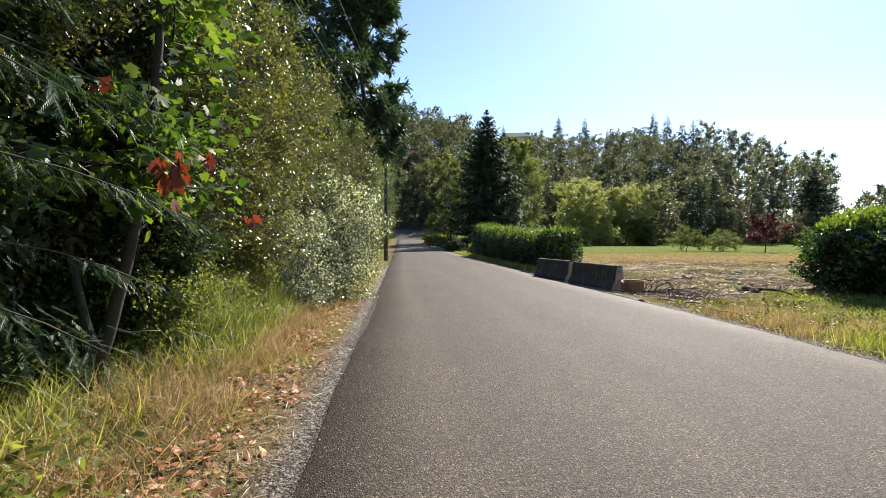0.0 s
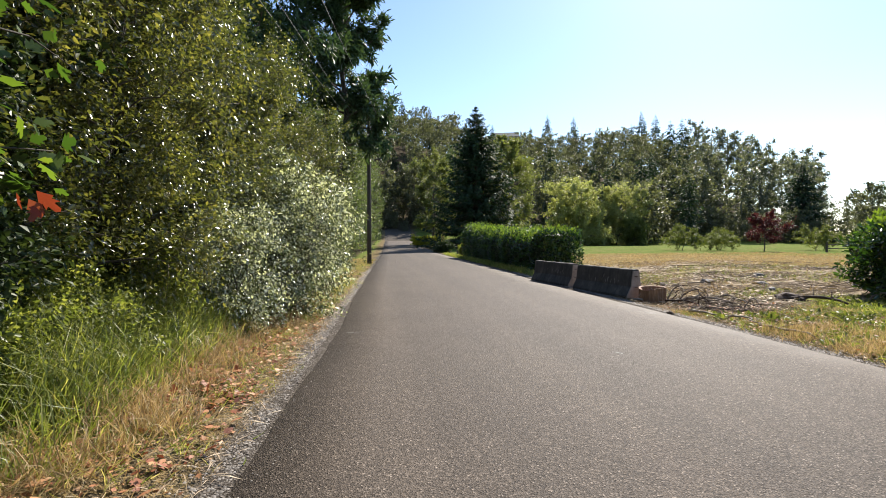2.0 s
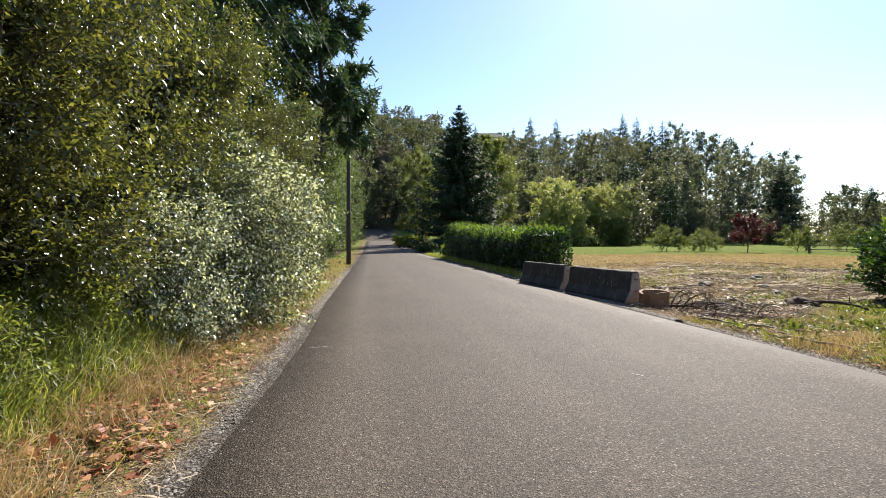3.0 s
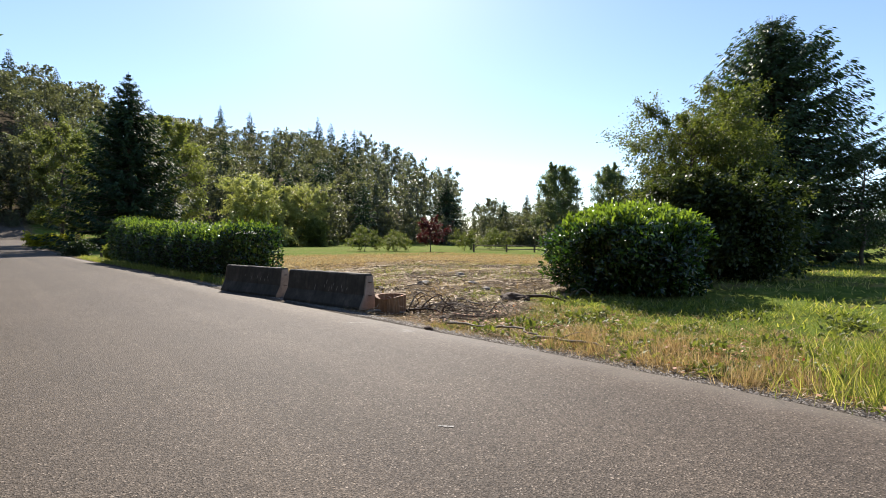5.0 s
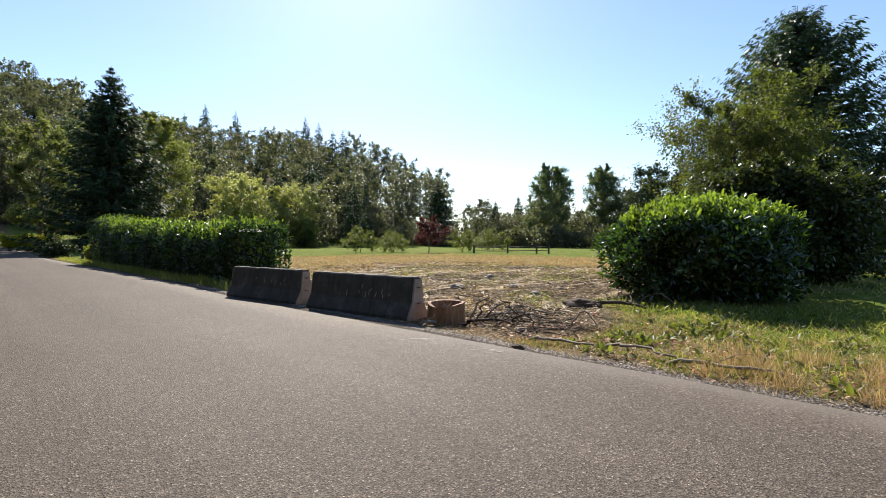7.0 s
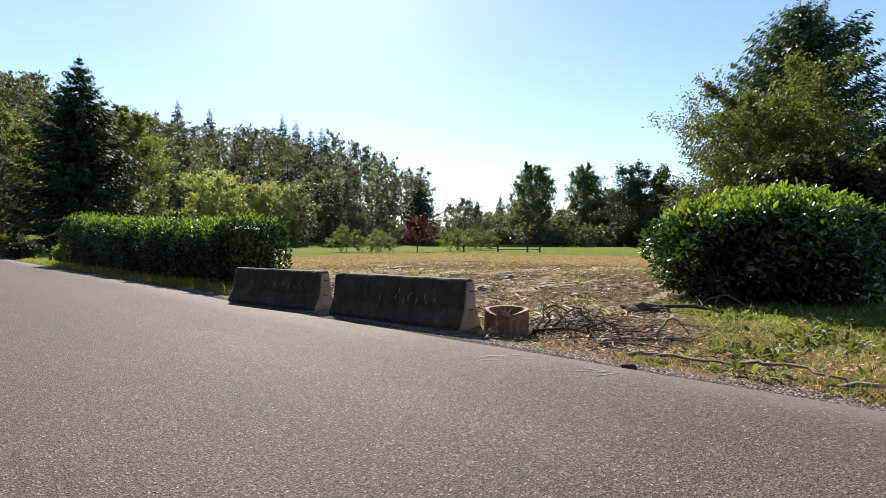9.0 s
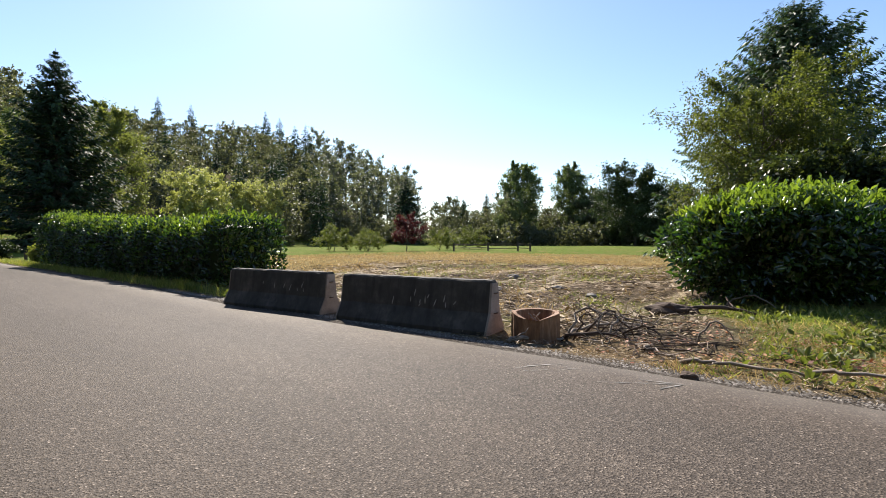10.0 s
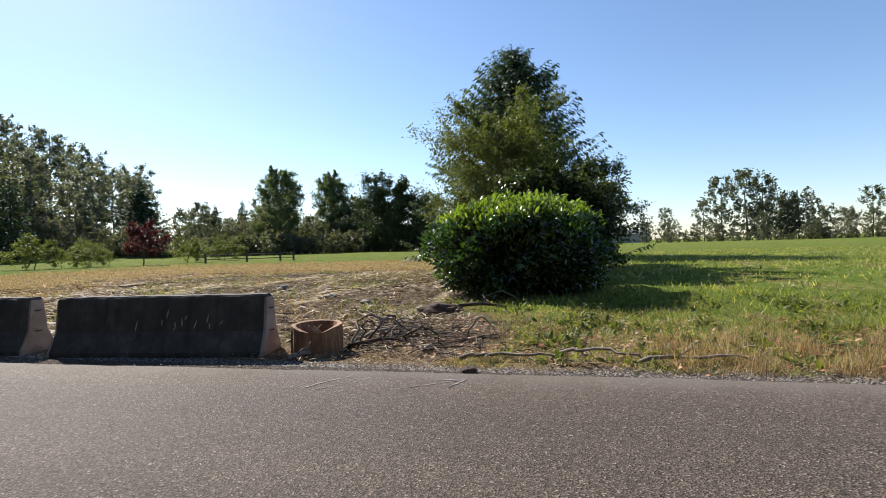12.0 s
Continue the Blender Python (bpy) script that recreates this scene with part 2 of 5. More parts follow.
def ground_material():
    m, nt, bsdf = material("ground_cover")
    geo = nt.nodes.new("ShaderNodeNewGeometry")
    sep = nt.nodes.new("ShaderNodeSeparateXYZ")
    nt.links.new(geo.outputs["Position"], sep.inputs[0])
    x, y = sep.outputs["X"], sep.outputs["Y"]
    wob = math_node(nt, "SUBTRACT", noise_tex(nt, 0.35, 6.0, 0.65), 0.5)
    fine, mid = noise_tex(nt, 22.0, 6.0, 0.7), noise_tex(nt, 3.0, 5.0, 0.65)
    green = ramp(nt, mid, [(0.25, (0.055, 0.07, 0.018)), (0.5, (0.115, 0.16, 0.028)), (0.75, (0.2, 0.22, 0.055))])
    dry = ramp(nt, mid, [(0.25, (0.10, 0.07, 0.03)), (0.5, (0.24, 0.165, 0.078)), (0.75, (0.43, 0.33, 0.175))])
    soil = ramp(nt, mid, [(0.25, (0.04, 0.03, 0.022)), (0.5, (0.10, 0.075, 0.055)), (0.75, (0.2, 0.155, 0.115))])
    stones = node(nt, "TexVoronoi", Scale=55.0)
    nt.links.new(geo.outputs["Position"], stones.inputs["Vector"])
    gravel = ramp(nt, stones.outputs["Color"], [(0.0, (0.035, 0.03, 0.025)), (0.6, (0.10, 0.086, 0.072)), (1.0, (0.26, 0.23, 0.2))])

    def far_from(cx, cy, rx, ry, wobble):
        a = math_node(nt, "DIVIDE", math_node(nt, "SUBTRACT", x, cx), rx)
        b = math_node(nt, "DIVIDE", math_node(nt, "SUBTRACT", y, cy), ry)
        d = math_node(nt, "SQRT", math_node(nt, "ADD", math_node(nt, "MULTIPLY", a, a), math_node(nt, "MULTIPLY", b, b)))
        return math_node(nt, "ADD", d, math_node(nt, "MULTIPLY", wob, wobble))

    lay = node(nt, "Mapping")
    lay.inputs["Rotation"].default_value = (0, 0, radians(-38))
    lay.inputs["Scale"].default_value = (0.22, 0.9, 1.0)
    nt.links.new(geo.outputs["Position"], lay.inputs["Vector"])
    bands = smooth(nt, noise_tex(nt, 1.0, 5.0, 0.65, lay.outputs[0]), 0.5, 0.62)
    pale = ramp(nt, mid, [(0.3, (0.3, 0.23, 0.15)), (0.7, (0.62, 0.52, 0.38))])
    # parched pasture round the cleared plot, bare soil in its middle
    dry_patch = math_node(nt, "SUBTRACT", 1.0, smooth(nt, far_from(19, 27, 17, 17, 0.9), 0.75, 1.15))
    col = mix(nt, math_node(nt, "MULTIPLY", dry_patch, 0.8), green, dry)
    streak = smooth(nt, noise_tex(nt, 0.45, 6.0, 0.75), 0.5, 0.62)
    col = mix(nt, math_node(nt, "MULTIPLY", streak, 0.55), col, dry)
    bare = math_node(nt, "SUBTRACT", 1.0, smooth(nt, far_from(13.5, 19.5, 8.5, 7.5, 1.2), 0.75, 1.1))
    col = mix(nt, math_node(nt, "MULTIPLY", bare, 0.92), col, mix(nt, math_node(nt, "MAXIMUM", smooth(nt, fine, 0.58, 0.75), bands), soil, pale))
    heap = math_node(nt, "SUBTRACT", 1.0, smooth(nt, far_from(7.6, 13.3, 2.6, 1.9, 0.9), 0.7, 1.1))
    col = mix(nt, math_node(nt, "MULTIPLY", heap, 0.9), col, mix(nt, smooth(nt, fine, 0.55, 0.7), soil, pale))
    clods = math_node(nt, "MULTIPLY", smooth(nt, noise_tex(nt, 1.4, 6.0, 0.75), 0.54, 0.66), math_node(nt, "SUBTRACT", 1.0, smooth(nt, x, 9.0, 16.0)))
    col = mix(nt, math_node(nt, "MULTIPLY", clods, 0.7), col, soil)
    # parched verges beside the road, then gravel against the asphalt
    left = math_node(nt, "SUBTRACT", -1.6, x)
    right = math_node(nt, "SUBTRACT", x, 5.6)
    side = math_node(nt, "MAXIMUM", left, right)
    verge = math_node(nt, "SUBTRACT", 1.0, smooth(nt, math_node(nt, "ADD", side, math_node(nt, "MULTIPLY", wob, 2.0)), 0.7, 2.2))
    col = mix(nt, math_node(nt, "MULTIPLY", verge, 0.9), col, mix(nt, smooth(nt, fine, 0.4, 0.62), soil, dry))
    stony = math_node(nt, "SUBTRACT", 1.0, smooth(nt, math_node(nt, "ADD", side, math_node(nt, "MULTIPLY", wob, 0.8)), 0.08, 0.42))
    col = mix(nt, stony, col, gravel)
    # dark forest floor, its shade put into the colour, beneath the thicket and the hill woods
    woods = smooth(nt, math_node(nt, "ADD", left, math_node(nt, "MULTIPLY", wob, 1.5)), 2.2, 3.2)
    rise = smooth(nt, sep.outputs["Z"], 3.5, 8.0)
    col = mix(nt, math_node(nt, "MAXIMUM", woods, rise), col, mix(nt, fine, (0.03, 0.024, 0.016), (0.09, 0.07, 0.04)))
    nt.links.new(col, bsdf.inputs["Base Color"])
    bsdf.inputs["Roughness"].default_value = 0.95
    bsdf.inputs["Specular IOR Level"].default_value = 0.02
    bump(nt, bsdf, math_node(nt, "ADD", fine, math_node(nt, "MULTIPLY", stones.outputs["Distance"], 0.6)), 0.8, 0.05)
    return m


def concrete_material():
    m, nt, bsdf = material("stained_shaded_concrete")
    geo = nt.nodes.new("ShaderNodeNewGeometry")
    run = node(nt, "Mapping")
    run.inputs["Scale"].default_value = (5.0, 5.0, 0.7)
    nt.links.new(geo.outputs["Position"], run.inputs["Vector"])
    streaks = noise_tex(nt, 1.5, 5.0, 0.6, run.outputs[0])
    blotch, grain = noise_tex(nt, 2.2, 6.0, 0.7), noise_tex(nt, 60.0, 5.0, 0.7)
    # stain tones, darkened further to hold the deep shade on the sides
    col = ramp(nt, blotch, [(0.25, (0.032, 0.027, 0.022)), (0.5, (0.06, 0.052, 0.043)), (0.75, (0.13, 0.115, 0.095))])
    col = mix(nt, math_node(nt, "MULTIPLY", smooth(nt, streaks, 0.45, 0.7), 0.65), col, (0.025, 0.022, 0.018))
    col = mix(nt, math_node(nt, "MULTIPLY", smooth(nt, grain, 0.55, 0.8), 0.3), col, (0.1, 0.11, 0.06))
    nt.links.new(col, bsdf.inputs["Base Color"])
    bsdf.inputs["Roughness"].default_value = 0.88
    bump(nt, bsdf, math_node(nt, "ADD", grain, blotch), 0.5, 0.008)
    return m


def cut_wood_material():
    m, nt, bsdf = material("cut_log_wood")
    tc = nt.nodes.new("ShaderNodeTexCoord")
    run = node(nt, "Mapping")
    run.inputs["Scale"].default_value = (9.0, 9.0, 1.2)
    nt.links.new(tc.outputs["Object"], run.inputs["Vector"])
    grain = noise_tex(nt, 2.0, 6.0, 0.65, run.outputs[0])
    blotch = noise_tex(nt, 4.0, 4.0, 0.6)
    col = ramp(nt, grain, [(0.25, (0.09, 0.042, 0.02)), (0.5, (0.22, 0.11, 0.052)), (0.8, (0.4, 0.25, 0.145))])
    col = mix(nt, math_node(nt, "MULTIPLY", smooth(nt, blotch, 0.5, 0.7), 0.5), col, (0.07, 0.04, 0.025))
    nt.links.new(col, bsdf.inputs["Base Color"])
    bsdf.inputs["Roughness"].default_value = 0.8
    bump(nt, bsdf, grain, 0.6, 0.015)
    return m


ASPHALT, GROUND, CONCRETE, CUTWOOD = asphalt_material(), ground_material(), concrete_material(), cut_wood_material()

# ---- mesh helpers ----
rng = np.random.default_rng(11)


def np_mesh(name, verts, loops, starts, mat, flat=True):
    me = bpy.data.meshes.new(name)
    verts = np.asarray(verts, np.float32)
    me.vertices.add(len(verts))
    me.vertices.foreach_set("co", verts.ravel())
    me.loops.add(len(loops))
    me.loops.foreach_set("vertex_index", np.asarray(loops, np.int32))
    me.polygons.add(len(starts))
    me.polygons.foreach_set("loop_start", np.asarray(starts, np.int32))
    me.update(calc_edges=True)
    if not flat:
        me.polygons.foreach_set("use_smooth", np.ones(len(starts), bool))
    me.materials.append(mat)
    return me


class Soup:
    """Collects vertices and faces of many small pieces for one mesh."""

    def __init__(self):
        self.v, self.l, self.s, self.nv, self.nl = [], [], [], 0, 0

    def add(self, verts, loops, starts):
        self.v.append(np.asarray(verts, np.float32))
        self.l.append(np.asarray(loops, np.int64) + self.nv)
        self.s.append(np.asarray(starts, np.int64) + self.nl)
        self.nv += len(verts)
        self.nl += len(loops)
        return self

    def arrays(self):
        return np.concatenate(self.v), np.concatenate(self.l), np.concatenate(self.s)

    def mesh(self, name, mat, flat=True):
        return np_mesh(name, *self.arrays(), mat, flat)


def template(verts, faces):
    loops = np.array([i for f in faces for i in f])
    starts = np.cumsum([0] + [len(f) for f in faces[:-1]])
    return np.array(verts, float), loops, starts


OVAL = template([(0, 0, 0), (.35, -.5, .1), (.35, 0, 0), (.35, .5, .1), (.75, -.38, .06), (.75, 0, -.03), (.75, .38, .06), (1, 0, -.1)],
                [(0, 1, 2), (0, 2, 3), (1, 4, 5, 2), (2, 5, 6, 3), (4, 7, 5), (5, 7, 6)])
CARD = template([(0, 0, 0), (.45, -.5, .05), (1, 0, 0), (.55, .5, .05)], [(0, 1, 2, 3)])
FOLD = template([(0, 0, 0), (.5, -.5, .1), (1, 0, -.06), (.5, .5, .1)], [(0, 1, 2), (0, 2, 3)])
SPRIG = template([(0, 0, 0), (.3, -.3, .05), (.55, -.1, 0), (.7, -.5, -.05), (1, 0, -.1), (.75, .45, .0), (.5, .12, 0), (.25, .4, .05)],
                 [(0, 1, 2), (0, 2, 6), (0, 6, 7), (2, 3, 4), (2, 4, 6), (4, 5, 6)])


def lobed():
    pts, faces = [(0.35, 0, 0.0)], []
    shape = [(-100, .25), (-75, .42), (-58, .30), (-45, .55), (-28, .36), (-15, .62), (0, .68), (15, .62), (28, .36), (45, .55), (58, .30), (75, .42), (100, .25), (180, .3)]
    for a, r in shape:
        pts.append((0.35 + r * math.cos(radians(a)) * (1 if a != 180 else 1), r * math.sin(radians(a)) * 1.05, -0.12 * r * r + 0.03 * (abs(a) % 30) / 30))
    for i in range(1, len(pts)):
        faces.append((0, i, i % (len(pts) - 1) + 1))
    return template(pts, faces)


def feather(n=9):
    pts, faces = [], []
    for i in range(n):
        a, b = i / n, (i + .4) / n
        w = 0.5 * (1 - 0.75 * a)
        for s in (-1, 1):
            k = len(pts)
            pts += [(a, 0, 0), (b, 0, 0), (b + .16, s * w, -.06)]
            faces.append((k, k + 1, k + 2))
    return template(pts, faces)


LOBED, FEATHER = lobed(), feather()


def unit(a):
    return a / np.maximum(np.linalg.norm(a, axis=-1, keepdims=True), 1e-9)


def leaves(centers, along, normal, length, width, shape):
    """Many leaves of one shape at once: base points, directions, facings, sizes."""
    tv, tl, ts = shape
    n = len(centers)
    along = unit(along)
    side = unit(np.cross(normal, along))
    up = np.cross(along, side)
    length, width = np.broadcast_to(length, n), np.broadcast_to(width, n)
    v = (centers[:, None] + tv[None, :, :1] * (along * length[:, None])[:, None] + tv[None, :, 1:2] * (side * width[:, None])[:, None]
         + tv[None, :, 2:] * (up * length[:, None])[:, None])
    k = np.arange(n)[:, None]
    return v.reshape(-1, 3), (tl[None] + k * len(tv)).ravel(), (ts[None] + k * len(tl)).ravel()


def tube(soup, pts, radii, seg=6):
    pts, radii = np.asarray(pts, float), np.asarray(radii, float)
    tang = unit(np.gradient(pts, axis=0))
    ref = np.array((0.13, 0.21, 0.97)) if abs(tang[0][2]) < 0.8 else np.array((0.97, 0.13, 0.21))
    a = unit(np.cross(tang, ref))
    b = np.cross(tang, a)
    ang = np.arange(seg) * 2 * np.pi / seg
    v = pts[:, None] + radii[:, None, None] * (a[:, None] * np.cos(ang)[None, :, None] + b[:, None] * np.sin(ang)[None, :, None])
    n = len(pts)
    v = np.concatenate([v.reshape(-1, 3), pts[-1:]])
    loops, starts = [], []
    for i in range(n - 1):
        for j in range(seg):
            starts.append(len(loops))
            loops += [i * seg + j, i * seg + (j + 1) % seg, (i + 1) * seg + (j + 1) % seg, (i + 1) * seg + j]
    for j in range(seg):
        starts.append(len(loops))
        loops += [(n - 1) * seg + j, (n - 1) * seg + (j + 1) % seg, n * seg]
    starts.append(len(loops))
    loops += list(range(seg))[::-1]
    soup.add(v, loops, starts)


def wander(start, end, n, jitter, r, sag=0.0):
    t = np.linspace(0, 1, n)[:, None]
    p = np.asarray(start) * (1 - t) + np.asarray(end) * t
    p[1:-1] += r.normal(0, jitter, (n - 2, 3))
    p[:, 2] -= sag * (4 * t * (1 - t))[:, 0]
    return p


def thing(name, place, label, category, group="", kind=""):
    ob = new(name)
    ob.location = place
    ob.empty_display_size = 0.2
    return tagged(ob, label, category, group, kind)


def part_mesh(name, me, parent, label=""):
    ob = new(name, me)
    ob.parent = parent
    if label:
        tagged(ob, label)
    return ob


def part(name, bm, mat, parent, label="", smooth_faces=False):
    me = bpy.data.meshes.new(name)
    bm.to_mesh(me)
    bm.free()
    me.materials.append(mat)
    if smooth_faces:
        me.polygons.foreach_set("use_smooth", np.ones(len(me.polygons), bool))
    return part_mesh(name, me, parent, label)


def box(size, at=(0, 0, 0), bevel=0.0, m=None):
    bm = bmesh.new()
    bmesh.ops.create_cube(bm, size=1.0, matrix=Matrix.Translation(at) @ Matrix.Diagonal((*size, 1)))
    if bevel:
        bmesh.ops.bevel(bm, geom=bm.edges[:], offset=bevel, segments=2, affect="EDGES")
    if m is not None:
        bmesh.ops.transform(bm, matrix=m, verts=bm.verts)
    return bm


# ---- lie of the land ----
def sstep(lo, hi, v):
    t = np.clip((np.asarray(v, float) - lo) / (hi - lo), 0, 1)
    return t * t * (3 - 2 * t)


RIDGE_AZ = [-180, -70, -40, -10, 0, 6, 13, 19, 28, 36, 41, 47, 180]
RIDGE_H = [0, 0, 60, 68, 62, 53, 49, 45, 42, 24, 9, 0, 0]


def land(x, y):
    """Height of the ground at x, y."""
    x, y = np.asarray(x, float), np.asarray(y, float)
    r, az = np.hypot(x, y), np.degrees(np.arctan2(x, y))
    z = np.interp(az, RIDGE_AZ, RIDGE_H) * sstep(125, 300, r)
    z = z + 0.3 * sstep(6.5, 17, x) + 1.7 * sstep(60, 140, y) * np.exp(-((x - 2) / 15) ** 2)
    off = np.maximum(np.maximum(-1.5 - x, x - 5.45), 0)
    near = np.exp(-(np.hypot(x - 3, y - 12) / 45) ** 2)
    z = z + sstep(0.1, 1.5, off) * near * (0.035 * np.sin(1.3 * x + 0.7 * y) + 0.025 * np.sin(2.9 * y - 1.7 * x) + 0.02 * np.sin(5.1 * x + 4.3 * y))
    return z - 0.035 - 0.2 * sstep(0.05, 0.5, np.minimum(x + 1.5, 5.2 - x))


def ground_at(x, y):
    return float(land(x, y))


def road_rise(y):
    return 1.7 * sstep(60, 140, y)

# ---- ground and road ----
def build_ground():
    """One sheet in rings round the walk, out to the horizon."""
    radii = [0.0]
    step = 0.45
    while radii[-1] < 3500:
        step = max(0.45, radii[-1] * 0.035)
        radii.append(radii[-1] + step)
    radii = np.array(radii[1:])
    n = 300
    ang = np.arange(n) * 2 * np.pi / n
    cx, cy = 3.0, 9.0
    x = cx + radii[:, None] * np.sin(ang)[None]
    y = cy + radii[:, None] * np.cos(ang)[None]
    v = np.stack([x, y, land(x, y)], -1).reshape(-1, 3)
    i, j = np.meshgrid(np.arange(len(radii) - 1), np.arange(n), indexing="ij")
    a, b = i * n + j, i * n + (j + 1) % n
    quads = np.stack([a, a + n, b + n, b], -1).reshape(-1, 4)[:, ::-1]
    v = np.concatenate([v, [(cx, cy, ground_at(cx, cy))]])
    tris = np.stack([np.full(n, len(v) - 1), np.arange(n), (np.arange(n) + 1) % n], -1)[:, ::-1]
    loops = np.concatenate([quads.ravel(), tris.ravel()])
    starts = np.concatenate([np.arange(len(quads)) * 4, len(quads) * 4 + np.arange(n) * 3])
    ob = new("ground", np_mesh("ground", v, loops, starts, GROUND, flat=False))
    tagged(ob, "flat parched and green pasture ground rising into a wooded hill", "ground", kind="structure")


def build_road():
    """Asphalt strip with ragged crumbling edges, laid on the ground with a real thickness."""
    r = np.random.default_rng(3)
    ys = np.concatenate([np.arange(-40, 50, 0.22), np.arange(50, 150, 2.0)])
    across = np.linspace(0, 1, 9)
    wob = lambda k: 0.018 * np.sin(ys * 0.7 + k) + 0.008 * np.sin(ys * 2.3 + 2 * k) + r.normal(0, 0.004, len(ys))
    left, right = -1.57 + 0.09 * np.exp(-((ys - 11) / 4.0) ** 2) + wob(0.3), 5.52 + 1.4 * wob(1.9) - 0.3 * np.exp(-((ys - 19) / 5.0) ** 2)
    x = left[:, None] * (1 - across) + right[:, None] * across
    z = road_rise(ys)[:, None] + 0.03 * (1 - (2 * across - 1) ** 2)[None] - 0.02
    top = np.stack([x, np.broadcast_to(ys[:, None], x.shape), z], -1)
    low_l = top[:, :1] + (-0.05, 0, -0.16)
    low_r = top[:, -1:] + (0.05, 0, -0.16)
    g = np.concatenate([low_l, top, low_r], 1)
    rows, cols = g.shape[:2]
    i, j = np.meshgrid(np.arange(rows - 1), np.arange(cols - 1), indexing="ij")
    a = i * cols + j
    quads = np.stack([a, a + 1, a + cols + 1, a + cols], -1).reshape(-1, 4)
    ob = new("road", np_mesh("road", g.reshape(-1, 3), quads.ravel(), np.arange(len(quads)) * 4, ASPHALT))
    tagged(ob, "smooth grey-brown asphalt lane with crumbling gravelly edges", "road", kind="structure")


build_ground()
build_road()


# ---- concrete barriers ----
def barrier_mesh(length, seed):
    """A precast barrier: sloped foot, tall tapering stem, chamfered top, forklift slots, chipped ends."""
    half = [(0.30, 0.0), (0.30, 0.075), (0.165, 0.33), (0.105, 0.78), (0.085, 0.81)]
    ring = [(-w, z) for w, z in half] + [(w, z) for w, z in half[::-1]]
    bm = bmesh.new()
    r = random.Random(seed)
    n = 26
    rows = []
    for i in range(n + 1):
        yy = -length / 2 + length * i / n
        end = i in (0, n)
        rows.append([bm.verts.new((w * (0.97 if end else 1) + r.uniform(-.004, .004), yy + (r.uniform(-.012, .012) if end else 0), z + (r.uniform(-.006, .006) if z > 0 else 0))) for w, z in ring])
    for a, b in zip(rows, rows[1:]):
        for k in range(len(ring)):
            k2 = (k + 1) % len(ring)
            bm.faces.new((a[k], b[k], b[k2], a[k2]))
    bm.faces.new(rows[0])
    bm.faces.new(rows[-1][::-1])
    bmesh.ops.recalc_face_normals(bm, faces=bm.faces)
    edges = [e for e in bm.edges if len(e.link_faces) == 2 and e.calc_face_angle() > 0.9]
    bmesh.ops.bevel(bm, geom=edges, offset=0.014, segments=2, affect="EDGES")
    return bm


def build_barrier(place, turn, seed, label, scrapes):
    b = thing("concrete_barrier", place, label, "barrier", "barriers along the road")
    b.rotation_euler = (0, 0, turn)
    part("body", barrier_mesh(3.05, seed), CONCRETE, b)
    for end in (-1, 1):
        # cast end face, cleaner and paler than the stained, shade-darkened sides
        prof = [(0.285, 0.012), (0.285, 0.075), (0.15, 0.33), (0.092, 0.77), (-0.092, 0.77), (-0.15, 0.33), (-0.285, 0.075), (-0.285, 0.012)]
        bm = bmesh.new()
        front = [bm.verts.new((w, end * 1.543, z)) for w, z in prof]
        back = [bm.verts.new((w * 1.02, end * 1.50, z)) for w, z in prof]
        bm.faces.new(front)
        for k in range(len(prof)):
            bm.faces.new((front[k], front[(k + 1) % len(prof)], back[(k + 1) % len(prof)], back[k]))
        bmesh.ops.recalc_face_normals(bm, faces=bm.faces)
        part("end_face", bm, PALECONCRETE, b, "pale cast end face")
    # joint key of rusty looped bars at both ends
    for end in (-1, 1):
        for z in (0.32, 0.62):
            s = Soup()
            a = np.linspace(0, np.pi, 9)
            tube(s, np.stack([0.05 * np.cos(a), end * (1.52 + 0.055 * np.sin(a)), np.full(9, z)], -1), np.full(9, 0.009))
            part_mesh("connector_loop", s.mesh("connector_loop", SOILROCK, False), b, "rusty steel loop")
    r = random.Random(seed + 5)
    for k in range(scrapes):
        # pale scrape marks on the stem's face, which leans with the taper
        yy, z, h = r.uniform(-0.95, 0.35), r.uniform(0.34, 0.52), r.uniform(0.05, 0.15)
        lean = r.uniform(-0.05, 0.03)
        bm = bmesh.new()
        vs = []
        for f, w in ((0, 0.004), (0.4, 0.011), (1, 0.004)):
            zz = z + h * f
            xx = -(0.165 - 0.06 * (zz - 0.33) / 0.45) - 0.008
            vs.append((bm.verts.new((xx, yy + lean * f - w, zz)), bm.verts.new((xx, yy + lean * f + w, zz))))
        for (a, c), (d, e) in zip(vs, vs[1:]):
            bm.faces.new((a, c, e, d))
        part("scrape_mark", bm, SCRAPE, b, "pale scrape")
    return b


def aim(a, b):
    return -math.atan2(b[0] - a[0], b[1] - a[1])


NEAR_A, NEAR_B = (6.28, 14.72), (5.9, 17.75)
FAR_A, FAR_B = (5.97, 18.34), (5.54, 21.39)
for (a, b, seed, label, marks) in ((NEAR_A, NEAR_B, 2, "dark stained concrete road barrier with scrape marks beside the asphalt", 11),
                                   (FAR_A, FAR_B, 7, "grey concrete road barrier with pale drip stains before the hedge", 8)):
    mx, my = (a[0] + b[0]) / 2, (a[1] + b[1]) / 2
    build_barrier((mx, my, -0.045), aim(a, b), seed, label, marks)


